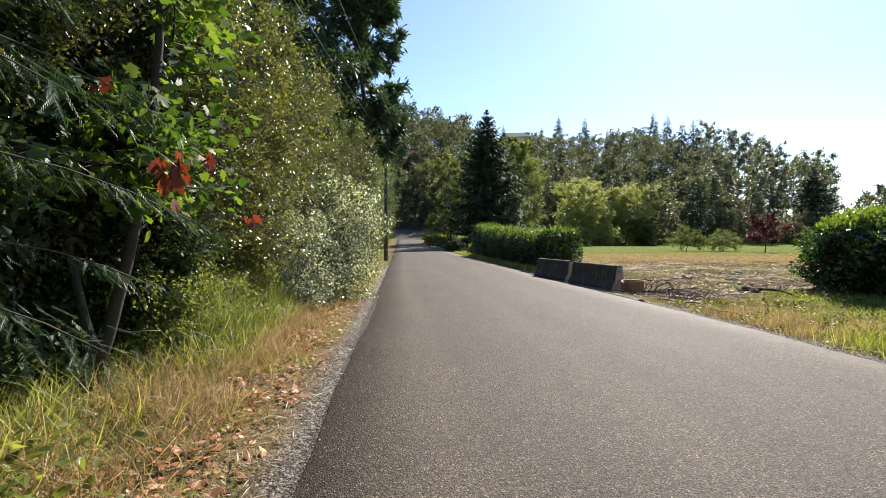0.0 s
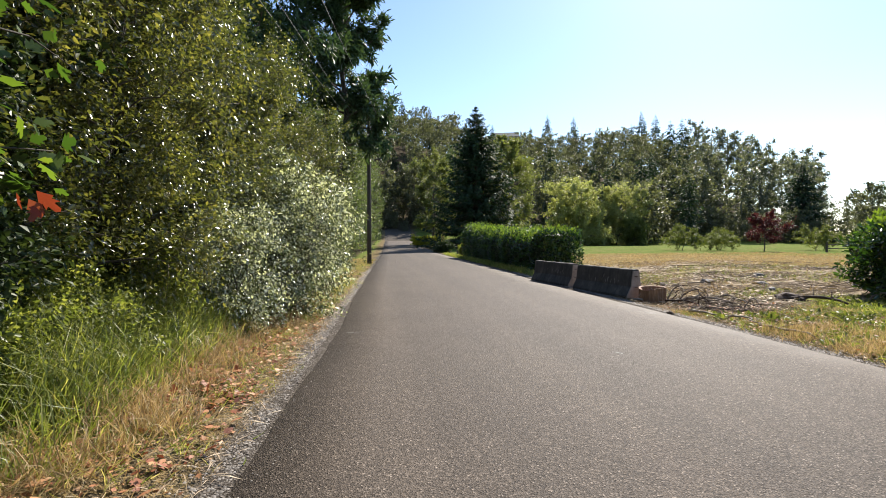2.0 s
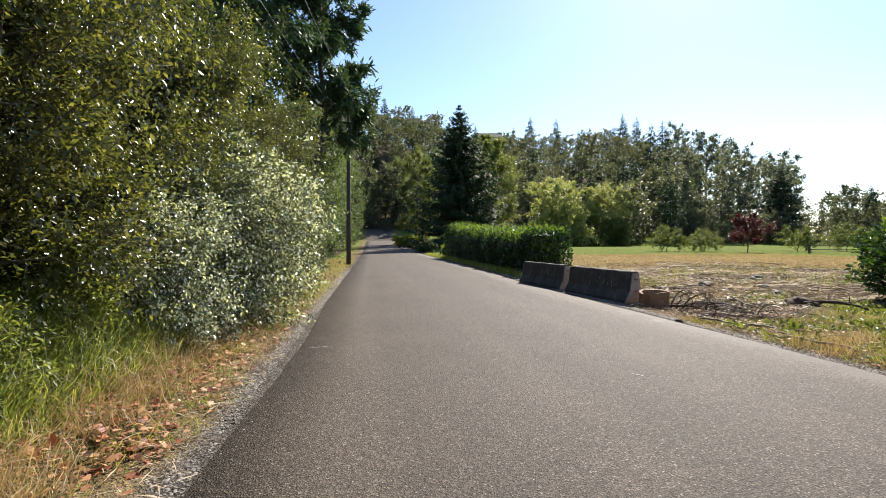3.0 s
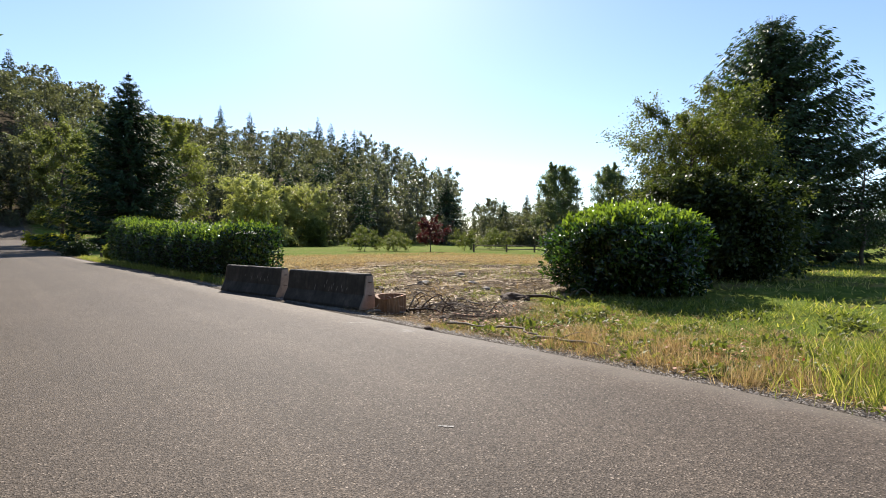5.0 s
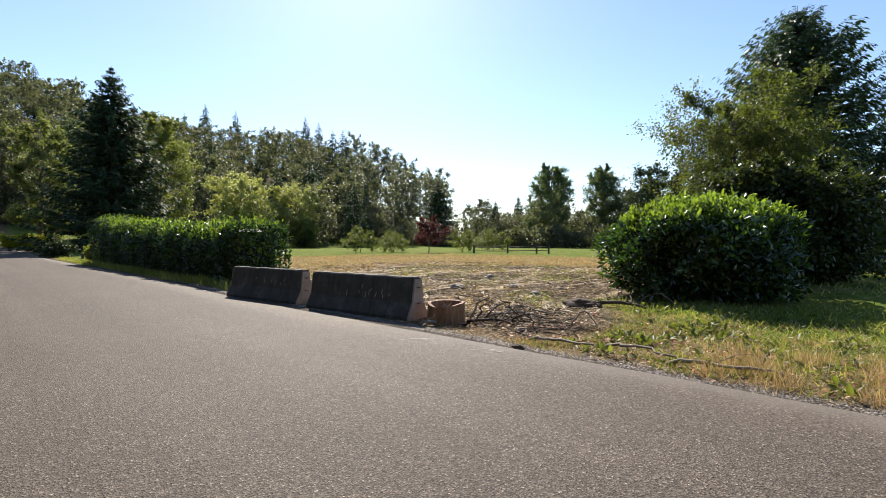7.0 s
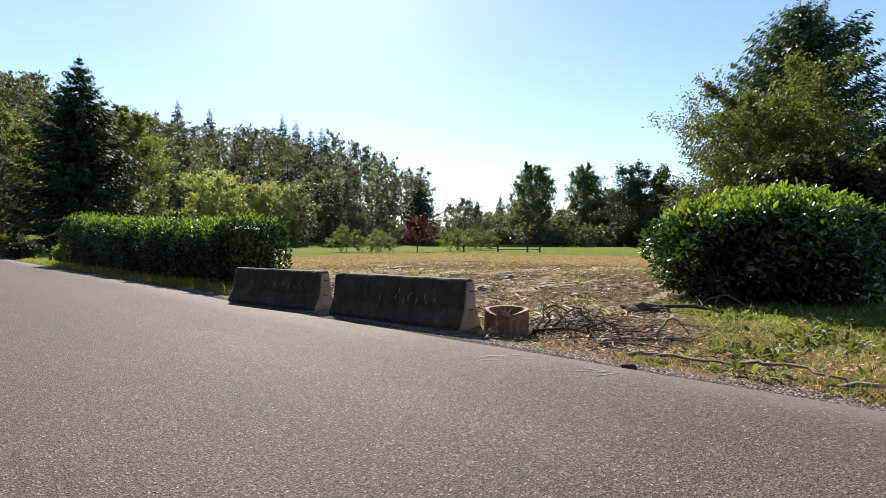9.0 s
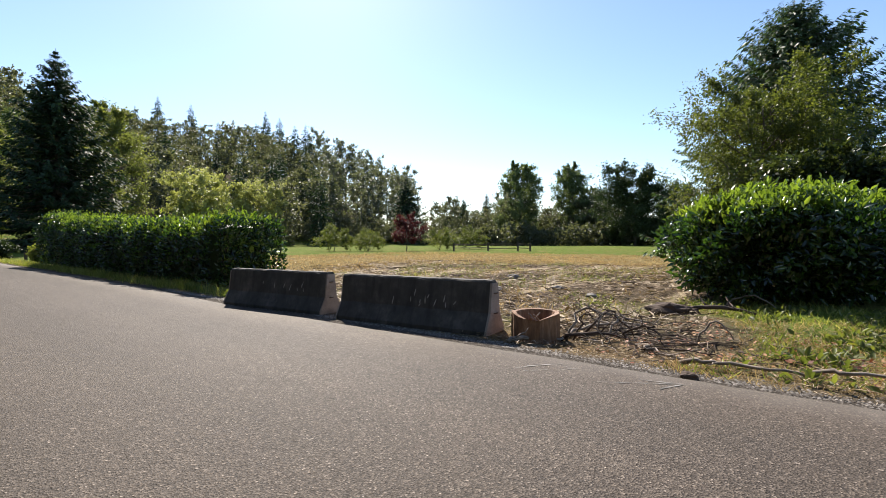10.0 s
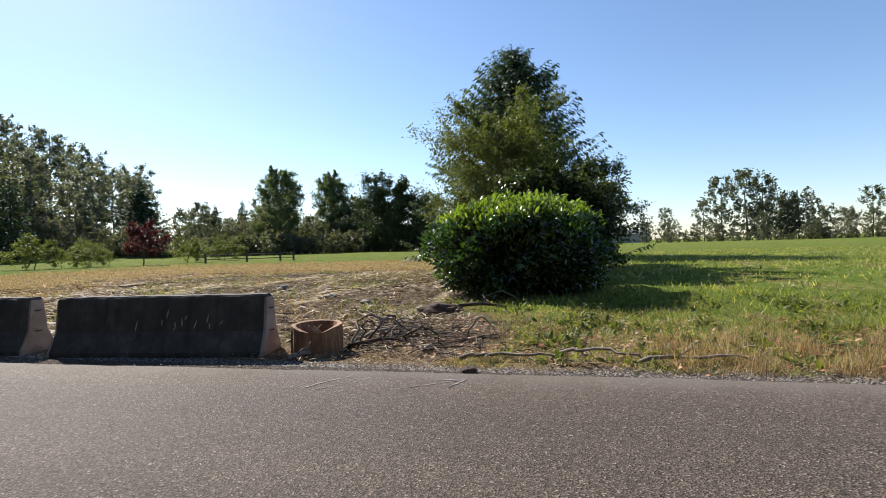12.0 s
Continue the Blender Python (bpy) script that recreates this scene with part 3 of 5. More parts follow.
# ---- trees ----
def broadleaf(seed, height, radius, base, limbs, twigs, per_twig, size, shape=CARD, lean=0.0, spread=0.17, aspect=0.6, droop=0.0, top=0.75, trunk_r=None, stems=1, fine_wood=True):
    """A broad-leaved tree: trunk, limbs that part into twigs, leaves round the twigs. Returns wood and foliage soups."""
    r = np.random.default_rng(seed)
    wood, pts, dirs = Soup(), [], []
    tr = trunk_r or height * 0.016
    for s in range(stems):
        off = np.array((0, 0, 0)) if stems == 1 else np.append(r.normal(0, radius * 0.22, 2), 0)
        tip = np.array((lean, 0, height * 0.92)) + off * 2.2
        n = 8
        trunk = wander(off * 0.4, tip, n, height * 0.012, r)
        trunk[0] = off * 0.4
        tube(wood, trunk, np.linspace(tr, tr * 0.18, n) / math.sqrt(stems), 8)
        for k in range(limbs):
            f = base + (0.96 - base) * ((k + r.uniform(0, 1)) / limbs)
            at = np.array([np.interp(f * (n - 1), np.arange(n), trunk[:, i]) for i in range(3)])
            az = k * 2.399 + r.uniform(-0.5, 0.5)
            g = (f - base) / (1 - base)
            reach = radius * r.uniform(0.65, 1.12) * max(0.18, math.sqrt(max(0.0, 1 - ((g - 0.32) / (top if g > 0.32 else 0.62)) ** 2)))
            climb = reach * (0.25 + 0.75 * g) * r.uniform(0.6, 1.2) - droop * reach
            end = at + (reach * math.cos(az), reach * math.sin(az), climb)
            end[2] = max(end[2], 0.25)
            limb = wander(at, end, 6, reach * 0.045, r)
            rr = tr * 0.42 * (1 - 0.6 * f)
            if fine_wood:
                tube(wood, limb, np.linspace(rr, rr * 0.2, 6), 5)
            for t in range(twigs):
                q = r.uniform(0.3, 1.0)
                a = np.array([np.interp(q * 5, np.arange(6), limb[:, i]) for i in range(3)])
                d = unit(r.normal(0, 1, 3) + 0.7 * unit(end - at) + (0, 0, 0.25 - 1.4 * droop))
                ln = reach * r.uniform(0.2, 0.45) + 0.1
                e = a + d * ln
                e[2] = max(e[2], 0.12)
                if fine_wood:
                    tube(wood, [a, (a + e) / 2 + r.normal(0, ln * 0.05, 3), e], [rr * 0.25, rr * 0.18, rr * 0.06], 3)
                u = r.uniform(0.15, 1.05, per_twig)[:, None]
                p = a + (e - a) * u + r.normal(0, ln * spread, (per_twig, 3))
                pts.append(p)
                dirs.append(np.tile(d, (per_twig, 1)))
    p, d = np.concatenate(pts), np.concatenate(dirs)
    # bring the crown to its true height and width
    fit_xy = radius / np.percentile(np.hypot(p[:, 0] - lean * 0.5, p[:, 1]), 97)
    fit_z = height / np.percentile(p[:, 2], 99.7)
    k = np.array((fit_xy, fit_xy, fit_z))
    p = p * k
    wood.v = [w * k for w in wood.v]
    p[:, 2] = np.maximum(p[:, 2], 0.06)
    m = len(p)
    along = unit(d * 0.8 + r.normal(0, 0.7, (m, 3)) + np.array((0, 0, -0.35 - droop)))
    normal = r.normal(0, 0.75, (m, 3)) + np.array((0, 0, 0.8))
    ln = size * r.uniform(0.6, 1.25, m)
    fol = Soup().add(*leaves(p, along, normal, ln, ln * aspect, shape))
    return wood, fol


def conifer(seed, height, radius, base, whorls, arms, sprays, size, droop=0.25, power=0.9, width=0.4, shape=CARD, ragged=0.3, fine_wood=True):
    """A conifer: straight stem, whorls of arms that thin towards the top, needle sprays along each arm."""
    r = np.random.default_rng(seed)
    wood, P, D, K = Soup(), [], [], []
    n = 9
    stem = wander((0, 0, 0), (0, 0, height), n, height * 0.004, r)
    tube(wood, stem, np.linspace(height * 0.017, 0.015, n), 8)
    for k in range(whorls):
        f = (k + r.uniform(0.2, 0.8)) / whorls
        z = base + (height * 0.985 - base) * f
        reach = radius * (1 - f) ** power + 0.01 * height * (1 - f) + 0.04
        for a in range(arms):
            az = a * 2 * np.pi / arms + k * 1.1 + r.uniform(-0.4, 0.4)
            ln = reach * r.uniform(1 - ragged, 1 + ragged * 0.6)
            sag = ln * (droop + r.uniform(-0.08, 0.08))
            lift = 0.28 * ln * f
            t = np.linspace(0, 1, 5)
            arm = np.stack([np.cos(az) * ln * t, np.sin(az) * ln * t, z - sag * np.sin(t * 2.0) + (lift + 0.12 * ln) * t ** 2], -1)
            if fine_wood:
                tube(wood, arm, np.linspace(0.012 * reach + 0.006, 0.004, 5), 3)
            m = max(3, int(sprays * (0.3 + 0.7 * ln / radius)))
            q = r.uniform(0.12, 1.0, m)
            p = np.stack([np.interp(q * 4, np.arange(5), arm[:, i]) for i in range(3)], -1)
            out = np.array((math.cos(az), math.sin(az), 0))
            side = np.array((-math.sin(az), math.cos(az), 0)) * r.choice((-1, 1), m)[:, None]
            P.append(p + r.normal(0, size * 0.12, (m, 3)))
            K.append(np.full(m, min(1.0, 0.22 + 2.2 * reach / radius)))
            D.append(out * 0.75 + side * r.uniform(0.2, 1.0, m)[:, None] + np.array((0, 0, -0.25 - droop * 0.9)) + r.normal(0, 0.2, (m, 3)))
    P, D = np.concatenate(P), np.concatenate(D)
    m = len(P)
    ln = size * r.uniform(0.6, 1.3, m) * np.concatenate(K)
    nrm = r.normal(0, 0.45, (m, 3)) + np.array((0, 0, 1.0))
    return wood, Soup().add(*leaves(P, D, nrm, ln, ln * width, shape))


def plant_tree(name, soups, place, label, category, mat, group="", wood_mat=None, turn=0.0, sink=0.06, crown_name="crown"):
    x, y = place
    t = thing(name, (x, y, ground_at(x, y) - sink), label, category, group)
    t.rotation_euler = (0, 0, turn)
    wood, fol = soups
    part_mesh("trunk", wood.mesh("trunk", wood_mat or BARK, False), t)
    part_mesh(crown_name, fol.mesh(crown_name, mat), t)
    return t


def copy_tree(ob, x, y, turn, scale):
    c = copy_thing(ob, pose(x, y, ground_at(x, y) - 0.06 * scale, 0, 0, math.degrees(turn)))
    c.scale = (scale, scale, scale)
    return c


# trees by the far bend of the road
plant_tree("dark_fir", conifer(21, 25.0, 10.5, 0.6, 52, 11, 95, 0.65, 0.3, 0.85, 0.4, CARD), (14.6, 86.0), "tall dark green fir with dense drooping boughs", "tree", FIR)
alder_l = plant_tree("alder_tree", broadleaf(22, 18.6, 4.4, 0.14, 24, 11, 80, 0.3, CARD, -0.3), (8.4, 98.0), "sunlit olive green alder at the edge of the road", "tree", ALDER)
plant_tree("alder_tree", broadleaf(23, 22.0, 5.0, 0.06, 28, 12, 88, 0.32, CARD, 0.2), (22.6, 95.0), "bushy light green alder behind the laurel hedge", "tree", ALDER)
plant_tree("alder_tree", broadleaf(24, 21.0, 4.2, 0.3, 18, 8, 60, 0.31, CARD), (11.0, 108.0), "pale grey-green alder high above the road", "tree", POPLAR)
plant_tree("ivy_mound", broadleaf(25, 1.7, 1.3, 0.05, 12, 7, 26, 0.2, SPRIG, stems=3), (6.5, 66.5), "low dark mound of ivy round a tree foot", "shrub", DARKLEAF, crown_name="foliage")
plant_tree("roadside_weeds", broadleaf(26, 1.3, 1.2, 0.05, 12, 7, 24, 0.18, SPRIG, stems=4), (7.6, 52.5), "fresh green weeds beside the end of the hedge", "shrub", BRIAR, crown_name="foliage")

plant_tree("yellow_weeds", broadleaf(27, 1.9, 2.6, 0.05, 16, 7, 30, 0.3, SPRIG, stems=5), (6.3, 97.0), "mound of yellow-green weeds at the bend", "shrub", YELLOW, crown_name="foliage")
# left bank beyond the thicket
def pine_tree(seed, height, radius, base):
    """Long-needled pine: bare lower stem, crooked limbs, rounded needle tufts."""
    return broadleaf(seed, height, radius, base, 34, 10, 96, 0.5, CARD, 0.3, 0.16, 0.26, 0.0, 0.95, 0.3)


plant_tree("pine_tree", pine_tree(31, 24.0, 3.4, 0.34), (-3.6, 34.5), "tall dark pine with clumped needles above the thicket", "tree", PINE)
plant_tree("pine_tree", pine_tree(32, 23.0, 4.2, 0.3), (-8.5, 29.0), "tall dark pine standing within the roadside thicket", "tree", PINE)
bank = plant_tree("birch_tree", broadleaf(33, 13.5, 3.6, 0.06, 24, 9, 72, 0.19, CARD), (-5.6, 42.0), "grey-green leafy tree on the road bank", "tree", POPLAR)
for x, y, s in ((-6.2, 50.0, 1.15), (-4.9, 57.0, 1.0), (-7.5, 66.0, 1.3), (-8.6, 24.5, 0.85), (-11.5, 36.0, 1.3), (-6.6, 78.0, 1.3), (-5.6, 92.0, 1.25)):
    copy_tree(bank, x, y, x * 3.1 + y, s)
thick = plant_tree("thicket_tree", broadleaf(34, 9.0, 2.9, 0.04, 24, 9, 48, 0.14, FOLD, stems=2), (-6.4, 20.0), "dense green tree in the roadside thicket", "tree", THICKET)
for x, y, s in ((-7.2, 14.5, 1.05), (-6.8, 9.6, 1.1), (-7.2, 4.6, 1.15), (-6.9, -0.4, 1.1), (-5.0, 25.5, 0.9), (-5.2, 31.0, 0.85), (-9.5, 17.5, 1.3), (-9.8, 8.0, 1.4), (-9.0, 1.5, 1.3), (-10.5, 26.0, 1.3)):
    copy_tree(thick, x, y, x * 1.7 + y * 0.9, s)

# right-hand pasture trees
plant_tree("wild_cherry", broadleaf(41, 7.5, 3.5, 0.10, 30, 12, 120, 0.12, CARD, 0.3, 0.15, 0.5, 0.08, 0.8, 0.16, 2), (23.0, 13.0), "green and yellowing wild cherry with spreading boughs", "tree", CHERRY)
plant_tree("cedar_tree", conifer(42, 15.4, 7.4, 0.5, 58, 13, 150, 0.36, 0.36, 0.52, 0.3, CARD, 0.42), (35.6, 13.7), "broad dark cedar with drooping shaggy boughs", "tree", PINE)
plant_tree("hawthorn_tree", broadleaf(43, 6.6, 3.6, 0.3, 24, 10, 80, 0.15, CARD, 0.0, 0.14, 0.5, 0.25), (33.0, 9.0), "dark drooping hawthorn beside the cedar", "tree", DARKLEAF)
plant_tree("plum_tree", broadleaf(44, 4.4, 2.0, 0.24, 16, 8, 68, 0.15, CARD, 0.1), (39.5, 50.0), "small plum tree with dark red leaves", "tree", PLUM)
apple = plant_tree("apple_tree", broadleaf(45, 3.2, 2.3, 0.26, 14, 8, 52, 0.15, CARD, 0.5, droop=0.1), (34.6, 57.0), "small green apple tree in the pasture", "tree", CHERRY, "old apple trees")
for x, y, s in ((38.5, 55.5, 0.85), (47.5, 52.0, 0.95), (54.5, 52.5, 1.05), (36.8, 53.6, 0.7)):
    copy_tree(apple, x, y, x + y, s)
willow = plant_tree("willow_tree", broadleaf(46, 15.0, 8.2, 0.06, 34, 9, 80, 0.46, CARD, 0.0, 0.11, 0.4, 0.25, 0.85, 0.3, 2), (43.0, 110.0), "wide pale yellow-green willow with billowing crown", "tree", WILLOW)
copy_tree(willow, 54.5, 117.0, 1.3, 0.98)
plant_tree("round_bush", broadleaf(47, 6.6, 3.2, 0.03, 20, 9, 68, 0.28, CARD, stems=3), (55.8, 108.0), "rounded dark green bush at the pasture edge", "shrub", ALDER, crown_name="foliage")
plant_tree("spruce_tree", conifer(48, 20.5, 8.6, 0.5, 36, 9, 46, 0.85, 0.3, 0.8, 0.36, CARD, 0.5), (105.0, 116.0), "dark lone spruce with long ragged boughs", "tree", FIR)
poplar = plant_tree("poplar_tree", broadleaf(49, 22.5, 5.8, 0.06, 36, 10, 120, 0.38, CARD, 0.0, 0.22), (114.0, 81.0), "tall grey-green poplar at the far pasture edge", "tree", POPLAR, "far poplars")
copy_tree(poplar, 130.5, 74.0, 2.0, 1.02)
copy_tree(poplar, 133.0, 68.0, 0.7, 0.72)
maple_far = plant_tree("field_maple", broadleaf(50, 18.5, 8.4, 0.04, 40, 11, 120, 0.44, CARD, 0.0, 0.22), (114.5, 50.5), "broad dark green maple at the far pasture edge", "tree", DARKLEAF, "far maples")
copy_tree(maple_far, 120.5, 43.0, 1.1, 0.75)
for x, y, s in ((150.0, 118.0, 0.6), (139.0, 108.0, 0.55), (160.0, 128.0, 0.55)):
    copy_tree(maple_far, x, y, x, s)
cyp = plant_tree("slender_fir", conifer(51, 17.5, 3.0, 0.4, 26, 7, 14, 1.1, 0.25, 0.8, 0.34, SPRIG), (131.0, 104.5), "small dark fir rising over the far trees", "tree", FIR, "far firs")
copy_tree(cyp, 124.5, 109.0, 1.0, 0.9)


# ---- woods on the hill and round the pasture ----
def woods(name, spots, kinds, label, mat):
    """Far trees in one mesh: each spot is x, y, kind, scale, turn."""
    s = Soup()
    arrays = [k.arrays() for k in kinds]
    for x, y, k, sc, turn in spots:
        v, l, st = arrays[k]
        c, sn = math.cos(turn), math.sin(turn)
        w = v @ np.array(((c, sn, 0), (-sn, c, 0), (0, 0, 1))) * sc + np.array((x, y, ground_at(x, y) - 0.3))
        s.add(w, l, st)
    ob = new(name, s.mesh(name, mat))
    return tagged(ob, label, "trees", kind="stuff")


def joined(soups):
    s = Soup()
    for k in soups:
        s.add(*k.arrays())
    return s


def tall_only(soup, floor):
    """Leaves out the pieces of a tree below a height, which a closed wood hides and leaves bare."""
    v, l, st = soup.arrays()
    ends = np.append(st[1:], len(l))
    low = np.minimum.reduceat(v[l, 2], st) < floor
    out = Soup()
    pick = np.flatnonzero(~low)
    size = (ends - st)[pick]
    loops = np.concatenate([l[a:b] for a, b in zip(st[pick], ends[pick])])
    used, back = np.unique(loops, return_inverse=True)
    return out.add(v[used], back, np.cumsum(size) - size)


def wood_kind(seed, height, radius, base, limbs, twigs, per_twig, size, spread=0.13, top=0.75, floor=0.0, lean=0.0):
    tree = joined(broadleaf(seed, height, radius, base, limbs, twigs, per_twig, size, CARD, lean, spread, 0.7, 0.0, top, None, 1, False))
    return tall_only(tree, floor) if floor else tree


# closed canopy seen above its neighbours, trees that show down to the ground, airy tall ones, low scrub
canopy = [wood_kind(61, 21, 6.4, 0.25, 26, 6, 15, 0.72, floor=8.0), wood_kind(62, 25, 5.6, 0.3, 26, 6, 15, 0.72, floor=10.0), wood_kind(63, 17, 6.0, 0.2, 24, 6, 15, 0.72, floor=6.0)]
edge_kind = [wood_kind(66, 18, 6.2, 0.05, 30, 7, 15, 0.7, 0.22), wood_kind(67, 22, 5.4, 0.06, 30, 7, 15, 0.7, 0.22), wood_kind(68, 14, 5.8, 0.03, 28, 7, 14, 0.7, 0.22)]
airy = [wood_kind(71, 27, 5.6, 0.1, 26, 8, 32, 0.55, 0.19, 0.9, 0, 1.0), wood_kind(72, 24, 5.0, 0.12, 24, 8, 32, 0.55, 0.19, 0.9, 0, -1.4)]
scrub = wood_kind(69, 12, 6.5, 0.02, 16, 5, 10, 1.3, 0.2)
fir_a = joined(conifer(64, 24, 4.6, 2.5, 30, 7, 11, 1.3, 0.3, 0.85, 0.32, CARD, 0.45, False))
fir_b = joined(conifer(65, 19, 3.8, 1.2, 26, 7, 11, 1.2, 0.25, 0.8, 0.32, CARD, 0.45, False))
rw = np.random.default_rng(70)
spots, fringe, firs, tall = [], [], [], []
for ring in np.arange(132, 322, 13.0):
    az = -14.0 + rw.uniform(0, 1)
    while az < 40.5:
        az += math.degrees(10.5 / ring) * rw.uniform(0.7, 1.3)
        rr = ring + rw.uniform(-5, 5)
        x, y = rr * math.sin(radians(az)), rr * math.cos(radians(az))
        if abs(x - 2) < 9 and y < 150 or (az < 20 and ring < 140):
            continue
        if az > 33.5:
            # tall alders and cottonwoods at the foot of the hill
            if 150 < ring < 262 and rw.uniform() < 0.85:
                tall.append((x, y, rw.integers(2), rw.uniform(0.95, 1.3) * (1.0 if az < 38.5 else 0.85), rw.uniform(0, 6)))
            continue
        if rw.uniform() < (0.16 if az < 18 else 0.3):
            firs.append((x, y, rw.integers(2), rw.uniform(0.8, 1.2) * (0.75 if ring > 255 or az < 14 else 1.0), rw.uniform(0, 6)))
            continue
        sc = rw.uniform(0.75, 1.15) * (np.interp(az, (8, 12, 22, 25), (0.9, 0.6, 0.6, 0.85)) if ring > 255 else 0.9)
        (fringe if ring < 160 else spots).append((x, y, rw.choice(3, p=(0.4, 0.35, 0.25)), sc, rw.uniform(0, 6)))
for az in np.arange(30, 45, 0.9):
    d = 150 + 6 * math.sin(3 * az)
    fringe.append((d * math.sin(radians(az)), d * math.cos(radians(az)), 2, 0.5 + 0.12 * math.sin(5 * az), az))
for x in np.arange(-14, 18, 3.6):
    fringe.append((x, 151.0 + 2 * math.sin(x), 2, 0.32 + 0.08 * math.sin(3 * x), x))
    fringe.append((x, 160.0 + 3 * math.sin(2 * x), int(abs(x)) % 3, 0.8, x))
woods("hillside_wood", spots, canopy, "dense mixed green wood covering the hillside", HILL)
woods("hill_foot_wood", fringe, edge_kind, "leafy trees along the foot of the wooded hill", HILL)
# single firs that stand above the skyline
for az, rr, k, sc in ((-2.5, 300, 0, 0.95), (0.2, 303, 0, 0.95), (1.4, 300, 1, 1.15), (4.6, 300, 0, 0.95), (5.2, 305, 1, 0.95), (18.2, 285, 0, 0.95), (21.1, 290, 0, 0.95), (25.0, 300, 1, 0.8),
                      (28.2, 290, 0, 1.05), (29.6, 288, 0, 1.05), (27.2, 280, 1, 0.95), (32.1, 240, 0, 1.05), (31.0, 250, 1, 1.2)):
    firs.append((rr * math.sin(radians(az)), rr * math.cos(radians(az)), k, sc * 1.25, az))
woods("tall_alder_wood", tall, airy, "tall airy grey-green alders at the foot of the hill", ALDERGREY)
woods("hill_firs", firs, (fir_a, fir_b), "dark firs standing among the hillside trees", FIR)

edge = []
rw = np.random.default_rng(72)
for az in np.arange(46, 66, 1.1):
    for rr, sc in ((150, 0.6), (165, 0.75), (185, 0.85)):
        a, d = radians(az + rw.uniform(-0.5, 0.5)), rr + rw.uniform(-6, 6)
        edge.append((d * math.sin(a), d * math.cos(a), rw.integers(3), sc * rw.uniform(0.6, 1.25), rw.uniform(0, 6)))
for az in np.arange(66, 90, 1.6):
    for rr, sc in ((165, 0.4), (200, 0.5)):
        a, d = radians(az + rw.uniform(-0.5, 0.5)), rr + rw.uniform(-8, 8)
        edge.append((d * math.sin(a), d * math.cos(a), rw.integers(3), sc * rw.uniform(0.5, 1.1), rw.uniform(0, 6)))
for az, rr, sc in ((94.5, 190, 0.5), (96.5, 200, 0.7), (97.6, 220, 0.8), (99.5, 170, 0.7), (101, 165, 1.05), (103, 160, 1.1), (104.5, 162, 1.0), (106, 165, 1.15), (107.5, 163, 1.15), (109.5, 168, 0.8), (111.5, 175, 0.6), (113.5, 180, 0.8),
                   (115.5, 175, 0.85), (118, 175, 0.8), (120, 170, 0.75), (123, 172, 0.8), (126, 170, 0.8), (100, 150, 0.35), (103.6, 140, 0.4), (108, 145, 0.45), (98, 155, 0.3), (111, 150, 0.4), (114, 160, 0.55), (117, 160, 0.5)):
    edge.append((rr * math.sin(radians(az)), rr * math.cos(radians(az)) - 6, rw.integers(3), sc * 0.85, rw.uniform(0, 6)))
for az in np.arange(95, 129, 1.2):
    a, d = radians(az), 148 + rw.uniform(-4, 4)
    edge.append((d * math.sin(a), d * math.cos(a) - 4, 3, rw.uniform(0.16, 0.34), rw.uniform(0, 6)))
for az in np.arange(47, 84, 0.8):
    a, d = radians(az), 131 + rw.uniform(-4, 4)
    edge.append((d * math.sin(a), d * math.cos(a), 3, rw.uniform(0.3, 0.58), rw.uniform(0, 6)))
for az in np.arange(130, 350, 9.0):
    edge.append((140 * math.sin(radians(az)), 140 * math.cos(radians(az)), 3, rw.uniform(0.8, 1.2), rw.uniform(0, 6)))
woods("pasture_edge_wood", edge, edge_kind + [scrub], "row of dark trees and shrubs bounding the pasture", HILL)


# ---- house on the hill, shed beyond the field ----
def build_house(place, turn, size, roof_h, label, windows, category):
    h = thing("house" if windows else "shed", place, label, category)
    h.rotation_euler = (0, 0, turn)
    lx, ly, lz = size
    part("wall", box((lx, ly, lz), (0, 0, lz / 2)), HOUSEWALL, h)
    bm = bmesh.new()
    ex, ey = lx / 2 + 0.5, ly / 2 + 0.6
    v = [bm.verts.new(p) for p in ((-ex, -ey, lz), (ex, -ey, lz), (ex, ey, lz), (-ex, ey, lz), (-ex, 0, lz + roof_h), (ex, 0, lz + roof_h))]
    for f in ((0, 1, 5, 4), (2, 3, 4, 5), (0, 4, 3), (1, 2, 5), (3, 2, 1, 0)):
        bm.faces.new([v[i] for i in f])
    part("roof", bm, ROOFING, h)
    for i in range(windows):
        w = part("window", box((1.4, 0.12, 1.3), (-lx / 2 + (i + 0.5) * lx / windows, -ly / 2 - 0.04, lz * 0.6)), DARKGLASS, h)
        part("frame", box((1.7, 0.08, 1.6), (-lx / 2 + (i + 0.5) * lx / windows, -ly / 2 - 0.02, lz * 0.6)), HOUSEWALL, w)
    return h


ha = radians(13.4)
build_house((284 * math.sin(ha), 284 * math.cos(ha), ground_at(284 * math.sin(ha), 284 * math.cos(ha)) + 4.0), -ha, (15, 8, 8.5), 3.2, "grey house with pitched roof among hilltop trees", 5, "house")
sa = radians(95.6)
build_house((205 * math.sin(sa), 205 * math.cos(sa) + 9, 0.1), -sa + 0.2, (24, 12, 3.6), 1.8, "long low grey shed beyond the field", 0, "building")


